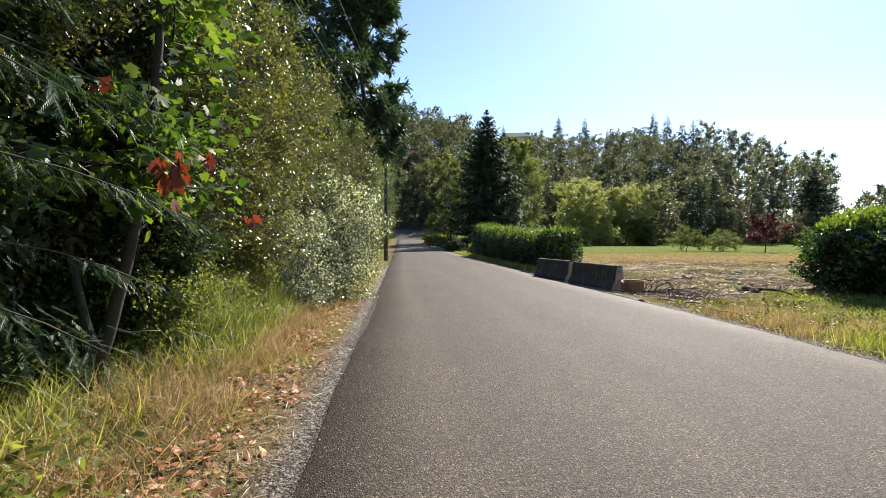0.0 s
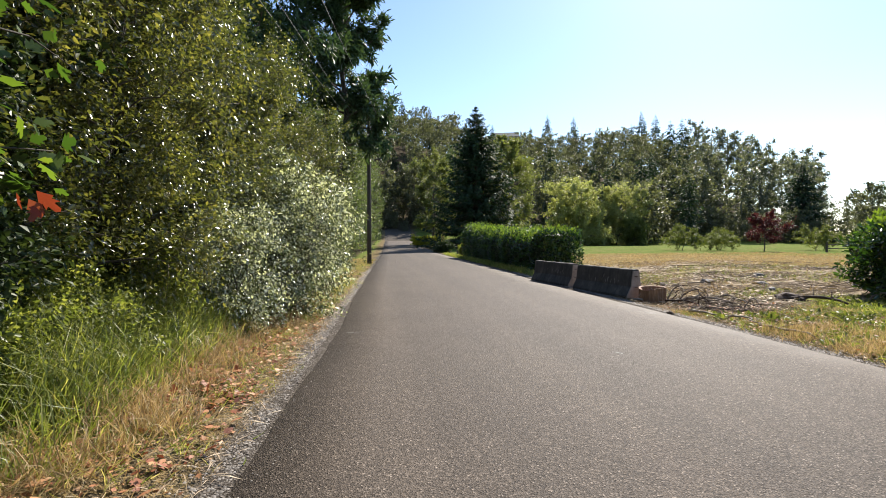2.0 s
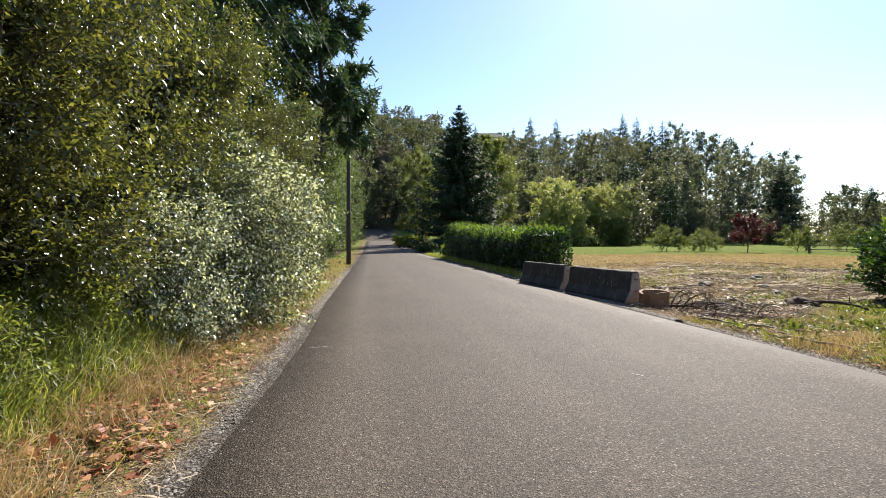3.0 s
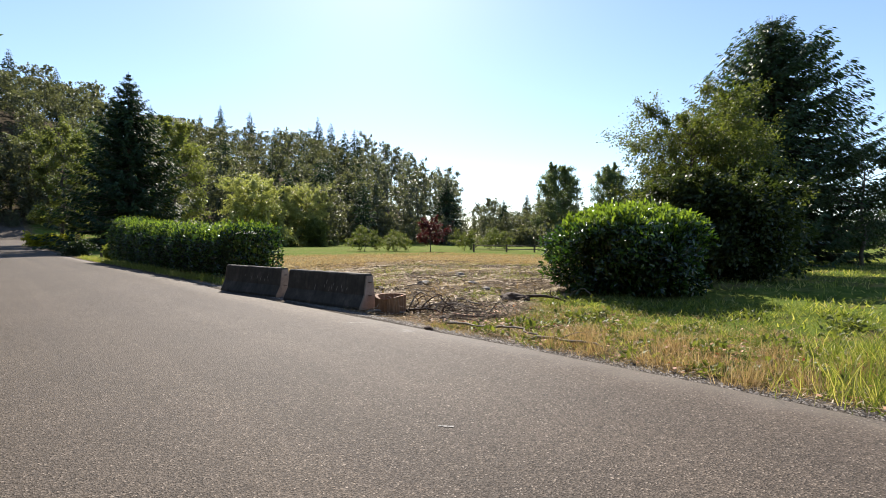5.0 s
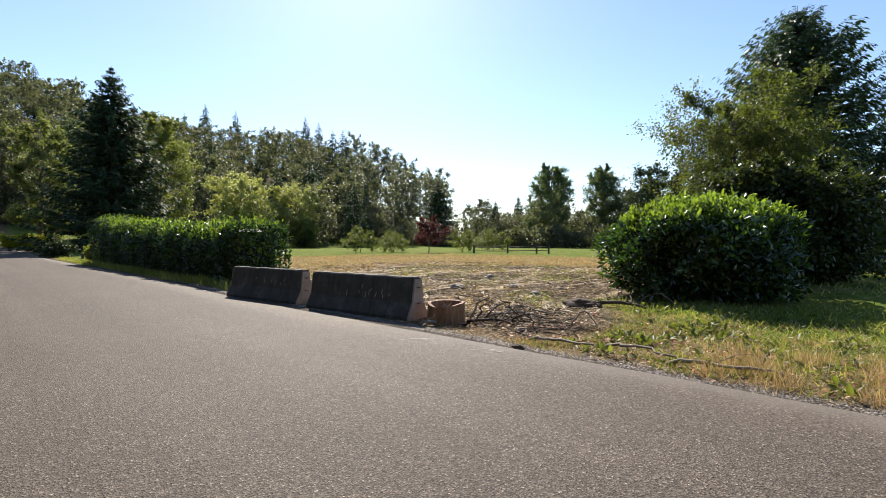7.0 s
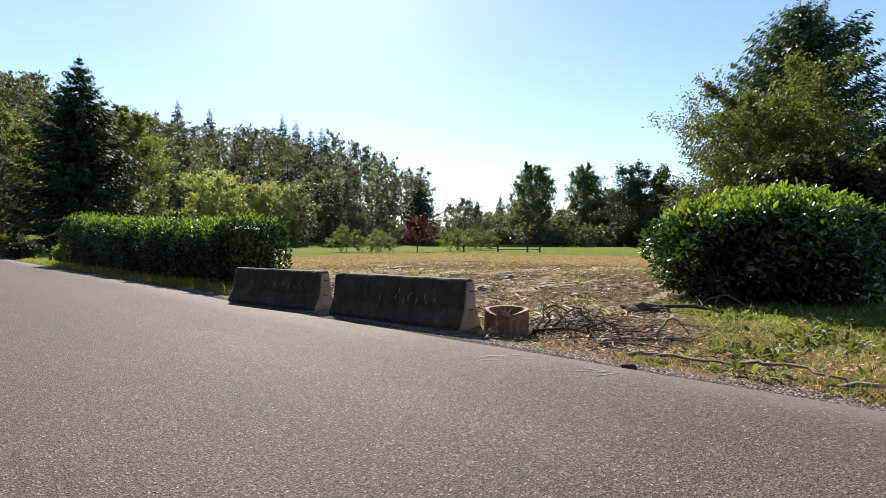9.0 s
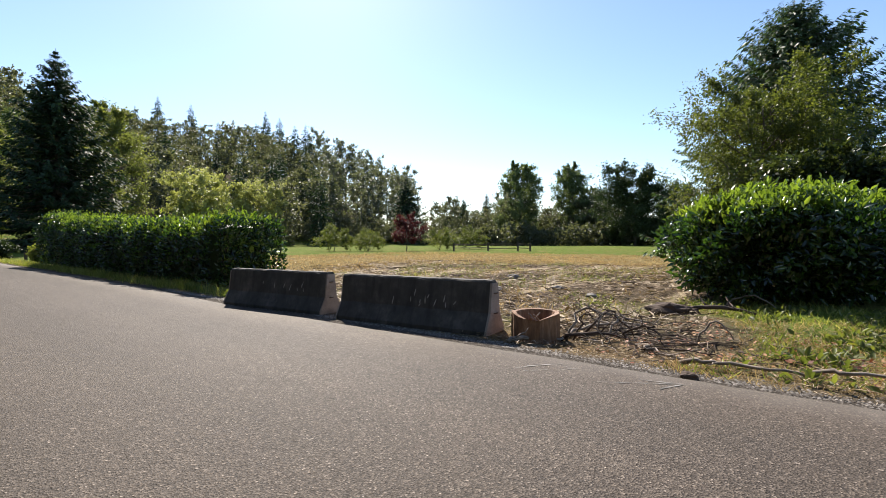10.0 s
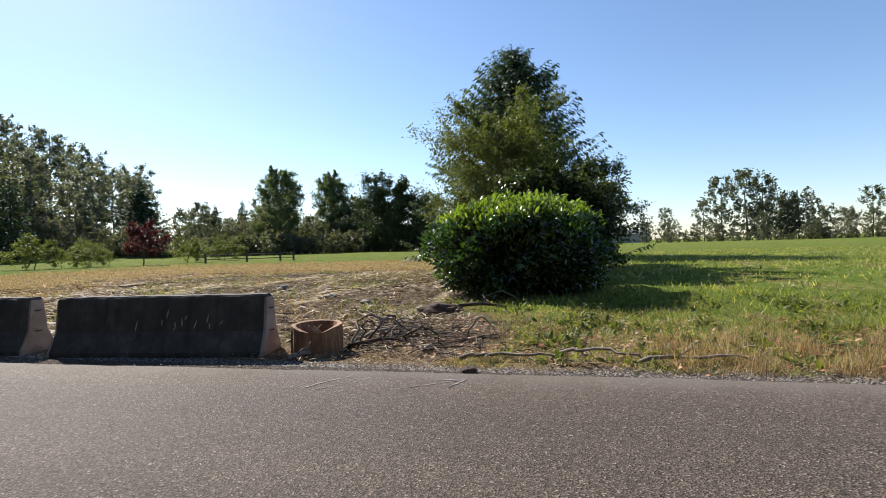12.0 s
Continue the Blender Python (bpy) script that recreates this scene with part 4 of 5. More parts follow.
# ---- clipped laurel hedge and laurel bush ----
def laurel_leaves(points, outward, seed, size, shape=OVAL, aspect=0.4, upright=0.5):
    r = np.random.default_rng(seed)
    n = len(points)
    along = unit(outward * 0.6 + r.normal(0, 0.6, (n, 3)) + np.array((0, 0, upright)))
    normal = unit(outward + r.normal(0, 0.6, (n, 3)) + np.array((0, 0, 0.5)))
    ln = size * r.uniform(0.65, 1.25, n)
    return Soup().add(*leaves(points, along, normal, ln, ln * aspect, shape))


def hull(points_fn, nu, nv):
    """A closed bumpy shell from a function of two angles, for the dark, shaded inside of a hedge."""
    s = Soup()
    u, v = np.meshgrid(np.linspace(0, 2 * np.pi, nu, endpoint=False), np.linspace(0.0, 1.0, nv), indexing="ij")
    p = points_fn(u, v)
    i, j = np.meshgrid(np.arange(nu), np.arange(nv - 1), indexing="ij")
    a, b = i * nv + j, ((i + 1) % nu) * nv + j
    q = np.stack([a, b, b + 1, a + 1], -1).reshape(-1, 4)
    s.add(p.reshape(-1, 3), q.ravel(), np.arange(len(q)) * 4)
    return s


def build_hedge():
    y0, y1, w = 25.0, 48.6, 1.05
    r = np.random.default_rng(81)
    h = thing("laurel_hedge", (7.74, 0, 0), "long clipped laurel hedge with glossy sunlit top leaves", "hedge")
    top = lambda y: 2.0 + 0.55 * sstep(28, 44, y) + 0.5 * sstep(43.5, 47, y) + 0.09 * np.sin(y * 1.3) + 0.06 * np.sin(y * 3.7) + 0.05 * np.sin(y * 7.9)
    pts, out = [], []
    n = 9000
    # top
    y, x = r.uniform(y0, y1, n), r.uniform(-w, w, n)
    pts.append(np.stack([x, y, top(y) + r.normal(-0.04, 0.08, n) - 0.18 * (np.abs(x) / w) ** 4], -1)); out.append(np.tile((0, 0, 1.0), (n, 1)))
    # long sides
    for s, n in ((-1, 12500), (1, 4000)):
        y, f = r.uniform(y0, y1, n), r.uniform(0, 1, n) ** 0.8
        bulge = 0.12 * np.sin(y * 1.9 + s) + 0.08 * np.sin(y * 4.3) + 0.12 * np.sin(f * 3)
        shoulder = 0.62 * np.maximum(0, (f - 0.7) / 0.3) ** 2
        pts.append(np.stack([s * (w + bulge - shoulder) + r.normal(0, 0.09, n), y, 0.1 + f * (top(y) - 0.1)], -1)); out.append(np.stack([np.full(n, s * 1.0), np.zeros(n), 0.1 + 1.5 * shoulder], -1))
    # ends
    for s, yy, n in ((-1, y0, 2200), (1, y1, 1200)):
        x, f = r.uniform(-w, w, n), r.uniform(0, 1, n)
        pts.append(np.stack([x, yy + s * (0.1 + 0.15 * np.sin(f * 3)) + r.normal(0, 0.1, n), 0.1 + f * (top(np.full(n, yy)) - 0.1)], -1)); out.append(np.tile((0, s * 1.0, 0.1), (n, 1)))
    # shoulder towards the road: leaves coloured lighter, as if sunlit
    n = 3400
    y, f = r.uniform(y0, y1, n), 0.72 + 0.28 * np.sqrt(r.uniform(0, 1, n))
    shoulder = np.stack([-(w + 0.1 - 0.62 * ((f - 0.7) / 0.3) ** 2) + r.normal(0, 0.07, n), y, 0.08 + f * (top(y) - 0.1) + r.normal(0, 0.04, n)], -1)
    # loose shoots
    n = 900
    y, x = r.uniform(y0, y1, n), r.uniform(-w, w, n)
    pts.append(np.stack([x, y, top(y) + 0.3 * r.uniform(0, 1, n) ** 1.5], -1)); out.append(np.tile((0, 0, 1.0), (n, 1)))
    # top, shoots and shoulder share the lighter colour that paints sun on them
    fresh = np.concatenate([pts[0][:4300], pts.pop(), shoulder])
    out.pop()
    part_mesh("new_leaves", laurel_leaves(fresh, np.tile((0, 0, 1.0), (len(fresh), 1)), 83, 0.14, OVAL, 0.4, 0.6).mesh("new_leaves", LAUREL_SUNLIT), h, "top leaves painted lighter green for the sun on them")
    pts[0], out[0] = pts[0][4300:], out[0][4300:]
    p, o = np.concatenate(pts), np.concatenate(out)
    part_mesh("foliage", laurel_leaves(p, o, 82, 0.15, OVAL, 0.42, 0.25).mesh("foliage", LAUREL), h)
    # solid dark core stands in for the shade deep inside the hedge
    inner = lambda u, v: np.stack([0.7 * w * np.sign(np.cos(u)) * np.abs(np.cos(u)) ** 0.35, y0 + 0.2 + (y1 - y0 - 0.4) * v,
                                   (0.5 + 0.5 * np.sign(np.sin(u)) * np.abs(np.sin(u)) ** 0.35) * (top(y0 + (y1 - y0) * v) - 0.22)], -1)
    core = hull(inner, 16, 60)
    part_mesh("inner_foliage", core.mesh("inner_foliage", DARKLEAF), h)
    for y in np.arange(y0 + 0.4, y1, 0.9):
        s = Soup()
        tube(s, wander((0, y, -0.1), (r.uniform(-.5, .5), y + r.uniform(-.4, .4), 1.5), 5, 0.05, r), np.linspace(0.035, 0.012, 5), 5)
        part_mesh("stem", s.mesh("stem", BARK), h)


build_hedge()


def build_laurel_bush():
    cx, cy = 12.8, 11.85
    r = np.random.default_rng(85)
    b = thing("laurel_bush", (cx, cy, ground_at(cx, cy)), "large rounded laurel bush, its new top leaves painted sunlit green", "shrub")
    rx, ry, hh = 1.62, 1.8, 2.1

    def shell(n, lo, hi):
        u, z = r.uniform(0, 2 * np.pi, n), r.uniform(0.0, 1.0, n)
        prof = np.where(z < 0.72, 0.82 + 0.22 * np.sin(z / 0.72 * np.pi * 0.62), np.sqrt(np.maximum(0, 1 - ((z - 0.72) / 0.29) ** 2)) * 1.02)
        lump = 1 + 0.14 * np.sin(3 * u + 5 * z) + 0.11 * np.sin(7 * u - 9 * z) + 0.05 * np.sin(13 * u + 11 * z)
        k = r.uniform(lo, hi, n) * prof * lump
        p = np.stack([rx * k * np.cos(u), ry * k * np.sin(u), 0.08 + z * hh], -1)
        return p, unit(np.stack([np.cos(u) / rx, np.sin(u) / ry, 1.4 * (z - 0.45)], -1))

    p, o = shell(14000, 0.76, 1.1)
    n = 4200
    u, q = r.uniform(0, 2 * np.pi, n), np.sqrt(r.uniform(0, 1, n))
    crown = np.stack([rx * q * 0.95 * np.cos(u), ry * q * 0.95 * np.sin(u), hh * (1.0 - 0.22 * q ** 2) + 0.12 * np.sin(5 * u + 3 * q) * q + 0.07 * np.sin(11 * u + 9 * q) + r.normal(0, 0.12, n)], -1)
    # leaves high up: new growth, its green brightened to paint sun on the top
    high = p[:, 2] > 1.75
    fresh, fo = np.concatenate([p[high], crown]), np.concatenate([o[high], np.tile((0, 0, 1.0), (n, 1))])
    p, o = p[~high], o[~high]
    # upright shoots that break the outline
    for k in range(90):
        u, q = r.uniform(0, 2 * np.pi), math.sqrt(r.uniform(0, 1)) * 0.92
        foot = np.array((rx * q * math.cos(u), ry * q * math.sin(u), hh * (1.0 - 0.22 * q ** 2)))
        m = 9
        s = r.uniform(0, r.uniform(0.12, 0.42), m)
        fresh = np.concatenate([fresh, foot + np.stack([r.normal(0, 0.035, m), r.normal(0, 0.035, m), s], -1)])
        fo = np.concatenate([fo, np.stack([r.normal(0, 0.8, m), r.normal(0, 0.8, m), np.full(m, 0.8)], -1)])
    part_mesh("new_leaves", laurel_leaves(fresh, fo, 84, 0.16, OVAL, 0.38, 0.55).mesh("new_leaves", LAUREL_SUNLIT), b, "new leaves with sun painted into their bright green")
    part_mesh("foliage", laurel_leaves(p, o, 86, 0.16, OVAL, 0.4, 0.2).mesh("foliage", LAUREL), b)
    # inner leaves take a darker colour in place of the bush's inner shade
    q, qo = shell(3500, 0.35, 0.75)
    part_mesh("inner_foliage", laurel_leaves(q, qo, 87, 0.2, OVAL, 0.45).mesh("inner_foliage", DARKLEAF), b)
    s = Soup()
    for k in range(16):
        a = k * 2.4
        base = (0.4 * math.cos(a), 0.5 * math.sin(a), -0.1)
        tip = (rx * r.uniform(0.5, 0.95) * math.cos(a), ry * r.uniform(0.5, 0.95) * math.sin(a), r.uniform(1.2, 2.1))
        s = Soup()
        tube(s, wander(base, tip, 6, 0.06, r), np.linspace(0.035, 0.008, 6), 5)
        part_mesh("stem", s.mesh("stem", BARK), b)


build_laurel_bush()
# darker shrubs that grow behind the laurel, beneath the cherry
plant_tree("elder_shrub", broadleaf(88, 3.5, 2.2, 0.03, 26, 9, 84, 0.14, CARD, stems=4), (17.8, 11.1), "dark green elder shrub beneath the cherry", "shrub", THICKET, crown_name="foliage")

# ---- thicket on the left of the road ----
near_shrub = plant_tree("hazel_shrub", broadleaf(91, 6.8, 2.5, 0.22, 26, 11, 78, 0.08, FOLD, 0.5, 0.15, 0.5, 0.0, 0.8, 0.06, 3), (-5.05, 9.4), "tall leafy hazel shrub overhanging the verge", "shrub", HAZEL, "hazels of the thicket", crown_name="foliage")
for x, y, turn, s in ((-5.1, 12.6, 2.1, 1.05), (-5.0, 15.8, 4.0, 1.12), (-4.8, 18.6, 1.0, 0.95), (-5.2, 6.6, 5.1, 0.95), (-5.4, 21.4, 3.0, 0.9)):
    copy_tree(near_shrub, x, y, turn, s)
# glossy shrubs whose white glints are part of the leaf colour
glinting = plant_tree("silvery_shrub", broadleaf(92, 3.0, 1.5, 0.06, 20, 7, 26, 0.08, FOLD, 0.3, 0.17, 0.5, 0.1, 0.9, 0.035, 4), (-2.95, 12.6), "shrub with small shiny leaves, white glints in their colour, at the verge", "shrub", GLINTLEAF, "silvery shrubs", crown_name="foliage")
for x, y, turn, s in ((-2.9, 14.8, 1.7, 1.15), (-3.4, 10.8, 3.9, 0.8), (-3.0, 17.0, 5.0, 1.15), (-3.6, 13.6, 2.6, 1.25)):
    copy_tree(glinting, x, y, turn, s)

briar = plant_tree("briar_bush", broadleaf(93, 1.3, 1.0, 0.05, 16, 7, 34, 0.065, FOLD, 0.1, 0.25, 0.5, 0.1, 0.9, 0.02, 5), (-4.2, 8.0), "low light green briar in tall grass below the hazels", "shrub", BRIAR, "briars below the hazels", crown_name="foliage")
for x, y, turn, s in ((-4.5, 6.3, 1.3, 1.05), (-4.3, 9.7, 4.1, 0.95), (-4.6, 11.3, 2.2, 1.15), (-4.9, 8.6, 5.2, 1.35), (-5.0, 13.0, 0.4, 1.2), (-5.2, 10.2, 3.3, 1.5)):
    copy_tree(briar, x, y, turn, s)


def build_maple():
    """Leaning maple with large lobed leaves that overhang the verge, some hanging dead and rust red."""
    r = np.random.default_rng(95)
    t = thing("maple_tree", (-4.3, 5.0, ground_at(-4.3, 5.0) - 0.05), "leaning maple with large lobed leaves and rust-red dead ones", "tree")
    wood, P, D = Soup(), [], []
    trunk = np.array([(0, 0, 0), (0.3, -0.12, 0.7), (0.6, -0.3, 1.5), (0.9, -0.5, 2.4), (1.1, -0.65, 3.6), (1.2, -0.75, 5.0)])
    tube(wood, trunk, np.array([0.085, 0.07, 0.06, 0.05, 0.04, 0.02]), 8)
    tube(wood, wander((0.1, 0, 0.3), (-0.9, 0.5, 3.6), 6, 0.05, r), np.linspace(0.06, 0.02, 6), 7)
    for k in range(54):
        f = r.uniform(0.45, 1.0)
        at = np.array([np.interp(f * 5, np.arange(6), trunk[:, i]) for i in range(3)])
        az = r.uniform(-2.9, 2.9)
        ln = r.uniform(0.7, 1.75)
        end = at + np.array((0.55 * ln * math.cos(az), ln * math.sin(az), r.uniform(-0.35, 0.7)))
        end[0] = min(end[0], 1.95)
        end[2] = max(end[2], 2.25)
        b = wander(at, end, 5, 0.05, r, -0.1)
        tube(wood, b, np.linspace(0.016, 0.004, 5), 4)
        m = 30
        q = r.uniform(0.25, 1.05, m)
        p = np.stack([np.interp(q * 4, np.arange(5), b[:, i]) for i in range(3)], -1) + r.normal(0, 0.13, (m, 3))
        P.append(p)
        D.append(np.tile(unit(end - at), (m, 1)))
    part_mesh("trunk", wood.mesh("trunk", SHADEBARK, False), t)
    p, d = np.concatenate(P), np.concatenate(D)
    n = len(p)
    ln = r.uniform(0.08, 0.18, n)
    along = unit(d * 0.7 + r.normal(0, 0.5, (n, 3)) + np.array((0.2, -0.1, -0.5)))
    part_mesh("crown", Soup().add(*leaves(p, along, r.normal(0, 0.8, (n, 3)) + np.array((0.2, -0.2, 0.7)), ln, ln * 1.1, LOBED)).mesh("crown", MAPLE), t)
    # withered sprays
    for cx, cy, cz, m in ((1.56, -1.4, 2.36, 16), (1.44, -1.32, 2.3, 10), (1.74, -1.3, 2.42, 4), (1.8, -0.34, 2.02, 4), (1.1, -1.5, 3.0, 3)):
        q = np.array((cx, cy, cz)) + r.normal(0, 0.07, (m, 3))
        ln = r.uniform(0.1, 0.19, m)
        s = Soup().add(*leaves(q, r.normal(0, 0.3, (m, 3)) + np.array((0, 0, -1.0)), r.normal(0, 1, (m, 3)), ln, ln * 0.75, LOBED))
        part_mesh("withered_leaves", s.mesh("withered_leaves", RUST), t, "rust-red withered leaves")


build_maple()
# dark-leaved shrubs fill the gloom below the maple, shade put into leaf colour
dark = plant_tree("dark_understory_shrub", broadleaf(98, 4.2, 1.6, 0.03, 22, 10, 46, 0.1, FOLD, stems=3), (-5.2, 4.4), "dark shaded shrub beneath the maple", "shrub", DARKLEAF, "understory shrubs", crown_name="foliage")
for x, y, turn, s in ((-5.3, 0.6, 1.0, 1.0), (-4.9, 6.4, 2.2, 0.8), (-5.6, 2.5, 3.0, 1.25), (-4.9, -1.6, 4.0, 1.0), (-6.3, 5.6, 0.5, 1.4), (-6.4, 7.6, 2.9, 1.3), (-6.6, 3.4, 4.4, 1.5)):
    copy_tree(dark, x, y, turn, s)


def build_fir_boughs():
    """Young fir whose drooping boughs hang over the verge."""
    r = np.random.default_rng(97)
    t = thing("young_fir", (-4.45, 2.3, ground_at(-4.45, 2.3) - 0.05), "young fir with drooping feathery boughs in deep shade", "tree")
    wood, P, D = Soup(), [], []
    tube(wood, wander((0, 0, 0), (0.1, 0, 8.5), 8, 0.03, r), np.linspace(0.14, 0.03, 8), 8)
    for k in range(64):
        z = 1.3 + 6.8 * (k / 64) + r.uniform(-0.1, 0.1)
        az = k * 2.399
        ln = (2.5 * (1 - z / 13.0)) * r.uniform(0.7, 1.1)
        tt = np.linspace(0, 1, 7)
        arm = np.stack([math.cos(az) * ln * tt, math.sin(az) * ln * tt, z + 0.25 * ln * tt - 0.42 * ln * tt ** 2], -1)
        tube(wood, arm, np.linspace(0.014, 0.003, 7), 4)
        for s in range(42):
            q = r.uniform(0.08, 1.0)
            a = np.array([np.interp(q * 6, np.arange(7), arm[:, i]) for i in range(3)])
            sd = r.choice((-1, 1))
            d = unit(np.array((math.cos(az) - sd * 0.9 * math.sin(az), math.sin(az) + sd * 0.9 * math.cos(az), -0.35)) + r.normal(0, 0.2, 3))
            m = 5
            u = np.linspace(0, 0.34, m)[:, None]
            P.append(a + d * u + np.array((0, 0, -0.5)) * u ** 2)
            D.append(d + r.normal(0, 0.45, (m, 3)) + np.array((0, 0, -0.9)))
    part_mesh("trunk", wood.mesh("trunk", BARK), t)
    p, d = np.concatenate(P), np.concatenate(D)
    n = len(p)
    ln = r.uniform(0.08, 0.19, n)
    part_mesh("needle_foliage", Soup().add(*leaves(p, d, r.normal(0, 0.4, (n, 3)) + np.array((0, 0, 1)), ln, ln * 0.3, FEATHER)).mesh("needle_foliage", BOUGH), t)


build_fir_boughs()


# ---- utility pole ----
def build_pole():
    x, y = -2.0, 37.0
    p = thing("utility_pole", (x, y, ground_at(x, y) - 0.1), "tall weathered wooden utility pole with crossarm and wires", "utility pole")
    s = Soup()
    tube(s, [(0, 0, 0), (0.02, 0, 4), (0.03, 0, 8), (0.04, 0, 10.3)], [0.16, 0.145, 0.125, 0.11], 12)
    part_mesh("pole", s.mesh("pole", POLEWOOD, False), p)
    part("crossarm", box((2.2, 0.1, 0.12), (0.04, -0.15, 9.75), 0.01), POLEWOOD, p)
    for k in (-1, 1):
        bm = box((0.9, 0.03, 0.04), (0, 0, 0), 0, Matrix.Translation((0.04 + k * 0.42, -0.2, 9.45)) @ Matrix.Rotation(-k * 0.75, 4, "Y"))
        part("brace", bm, METAL, p)
    for off in (-1.0, -0.45, 1.0):
        bm = bmesh.new()
        bmesh.ops.create_cone(bm, cap_ends=True, segments=10, radius1=0.05, radius2=0.035, depth=0.14, matrix=Matrix.Translation((0.04 + off, -0.15, 9.88)))
        bmesh.ops.create_cone(bm, cap_ends=True, segments=10, radius1=0.065, radius2=0.05, depth=0.04, matrix=Matrix.Translation((0.04 + off, -0.15, 9.93)))
        part("insulator", bm, METAL, p)
        s = Soup()
        tt = np.linspace(0, 1, 22)
        tube(s, np.stack([0.04 + off - 4.2 * tt, -0.15 - 48 * tt, 9.96 + 0.6 * tt - 3.2 * tt * (1 - tt)], -1), np.full(22, 0.011), 5)
        part_mesh("wire", s.mesh("wire", CABLE), p)


build_pole()


# ---- marker sign and posts at the bend ----
def build_marker(x, y):
    """Narrow upright hazard marker: yellow plate with black slanting stripes on a steel post."""
    m = thing("hazard_marker", (x, y, ground_at(x, y) - 0.1), "yellow hazard marker with black slanting stripes beside the bend", "road sign")
    part("post", box((0.06, 0.05, 2.3), (0, 0.04, 1.15), 0.008), METAL, m)
    part("plate", box((0.42, 0.012, 1.0), (0, 0, 1.85), 0.004), SIGNYELLOW, m)
    for k in range(5):
        lo, bm = 1.35 + 0.2 * k, bmesh.new()
        quad = [(-0.21, lo), (-0.21, lo + 0.1), (0.21, min(lo + 0.35, 2.35)), (0.21, min(lo + 0.25, 2.35))]
        if lo + 0.35 > 2.35:
            quad = [(-0.21, lo), (-0.21, min(lo + 0.1, 2.35)), (-0.21 + 0.42 * (2.25 - lo) / 0.25, 2.35), (-0.21 + 0.42 * min(1, (2.35 - lo) / 0.25), 2.35)]
        bm.faces.new([bm.verts.new((px, -0.011, pz)) for px, pz in quad])
        part("stripe", bm, CABLE, m, "black slanting stripe")


build_marker(6.75, 68.5)
for x, y in ((7.7, 60.6), (8.4, 60.0)):
    p = thing("bollard_post", (x, y, ground_at(x, y) - 0.1), "short dark wooden post beyond the hedge", "post", "posts by the hedge")
    part("shaft", box((0.2, 0.2, 0.75), (0, 0, 0.37), 0.02), POLEWOOD, p)
    part("cap", box((0.22, 0.22, 0.05), (0, 0, 0.77), 0.012), POLEWOOD, p)

# ---- fences ----
def build_fence(posts, rails, label):
    x0, y0 = posts[0]
    f = thing("post_fence", (x0, y0, ground_at(x0, y0)), label, "fence")
    r = random.Random(5)
    for x, y in posts:
        part("post", box((0.16, 0.16, 1.15), (x - x0, y - y0, 0.4), 0.015, None), POLEWOOD, f)
    for (ax, ay), (bx, by) in zip(posts, posts[1:]):
        for z in rails:
            s = Soup()
            tube(s, [(ax - x0, ay - y0, z + r.uniform(-.04, .04)), (bx - x0, by - y0, z + r.uniform(-.04, .04))], [0.045, 0.045], 6)
            part_mesh("rail", s.mesh("rail", POLEWOOD), f)
    return f


build_fence([(42.3, 45.3), (45.0, 42.5), (46.3, 39.4), (46.9, 38.2)], (0.75, 0.35), "low old wooden post and rail fence")
build_fence([(41.5, 22.6), (41.9, 21.9), (42.3, 21.1), (42.7, 20.3)], (0.85,), "short dark wooden post fence in the pasture")


# ---- cut log, branches, rubble ----
def build_cut_log(place):
    """Hollow upright log section with a split rim and bark in flakes."""
    x, y = place
    t = thing("cut_log", (x, y, ground_at(x, y) - 0.02), "hollow reddish-brown cut log section standing beside the barrier", "log")
    r = random.Random(4)
    bm = bmesh.new()
    n = 36
    outer, rings = [], []
    dip = lambda a: -0.085 * math.exp(-((((a + math.pi - 3.6) % (2 * math.pi)) - math.pi) / 0.75) ** 2)
    for z in (0, 0.08, 0.2, 0.32, 1.0):
        row = []
        for k in range(n):
            a = 2 * math.pi * k / n
            rad = 0.335 + 0.014 * math.sin(3 * a) + 0.008 * math.sin(7 * a) + 0.007 * math.sin(17 * a) + (0.02 if z == 0 else 0) + r.uniform(-.005, .005)
            zz = z if z < 0.9 else 0.44 + dip(a) + r.uniform(-.008, .008)
            zz = min(zz, 0.44 + dip(a))
            row.append(bm.verts.new((rad * math.cos(a), rad * math.sin(a), zz)))
        rings.append(row)
    for z in (1.0, 0.3, 0.16):
        row = []
        for k in range(n):
            a = 2 * math.pi * k / n
            rad = 0.285 + 0.012 * math.sin(2 * a + 1) + r.uniform(-.008, .008) - (0.0 if z > 0.9 else 0.03)
            zz = min(z, 0.44 + dip(a) - 0.01)
            row.append(bm.verts.new((rad * math.cos(a), rad * math.sin(a), zz)))
        rings.append(row)
    for a, b in zip(rings, rings[1:]):
        for k in range(n):
            bm.faces.new((a[k], a[(k + 1) % n], b[(k + 1) % n], b[k]))
    bm.faces.new(rings[-1])
    part("wood", bm, CUTWOOD, t)
    for k in range(4):
        m = Matrix.Translation((r.uniform(-.1, .14), r.uniform(-.12, .12), 0.3)) @ Euler((r.uniform(-.9, .9), r.uniform(-.9, .9), r.uniform(0, 3))).to_matrix().to_4x4()
        part("splinter", box((0.022, 0.014, 0.3), (0, 0, 0), 0.004, m), GREYWOOD, t, "pale splinter")


build_cut_log((6.42, 14.1))


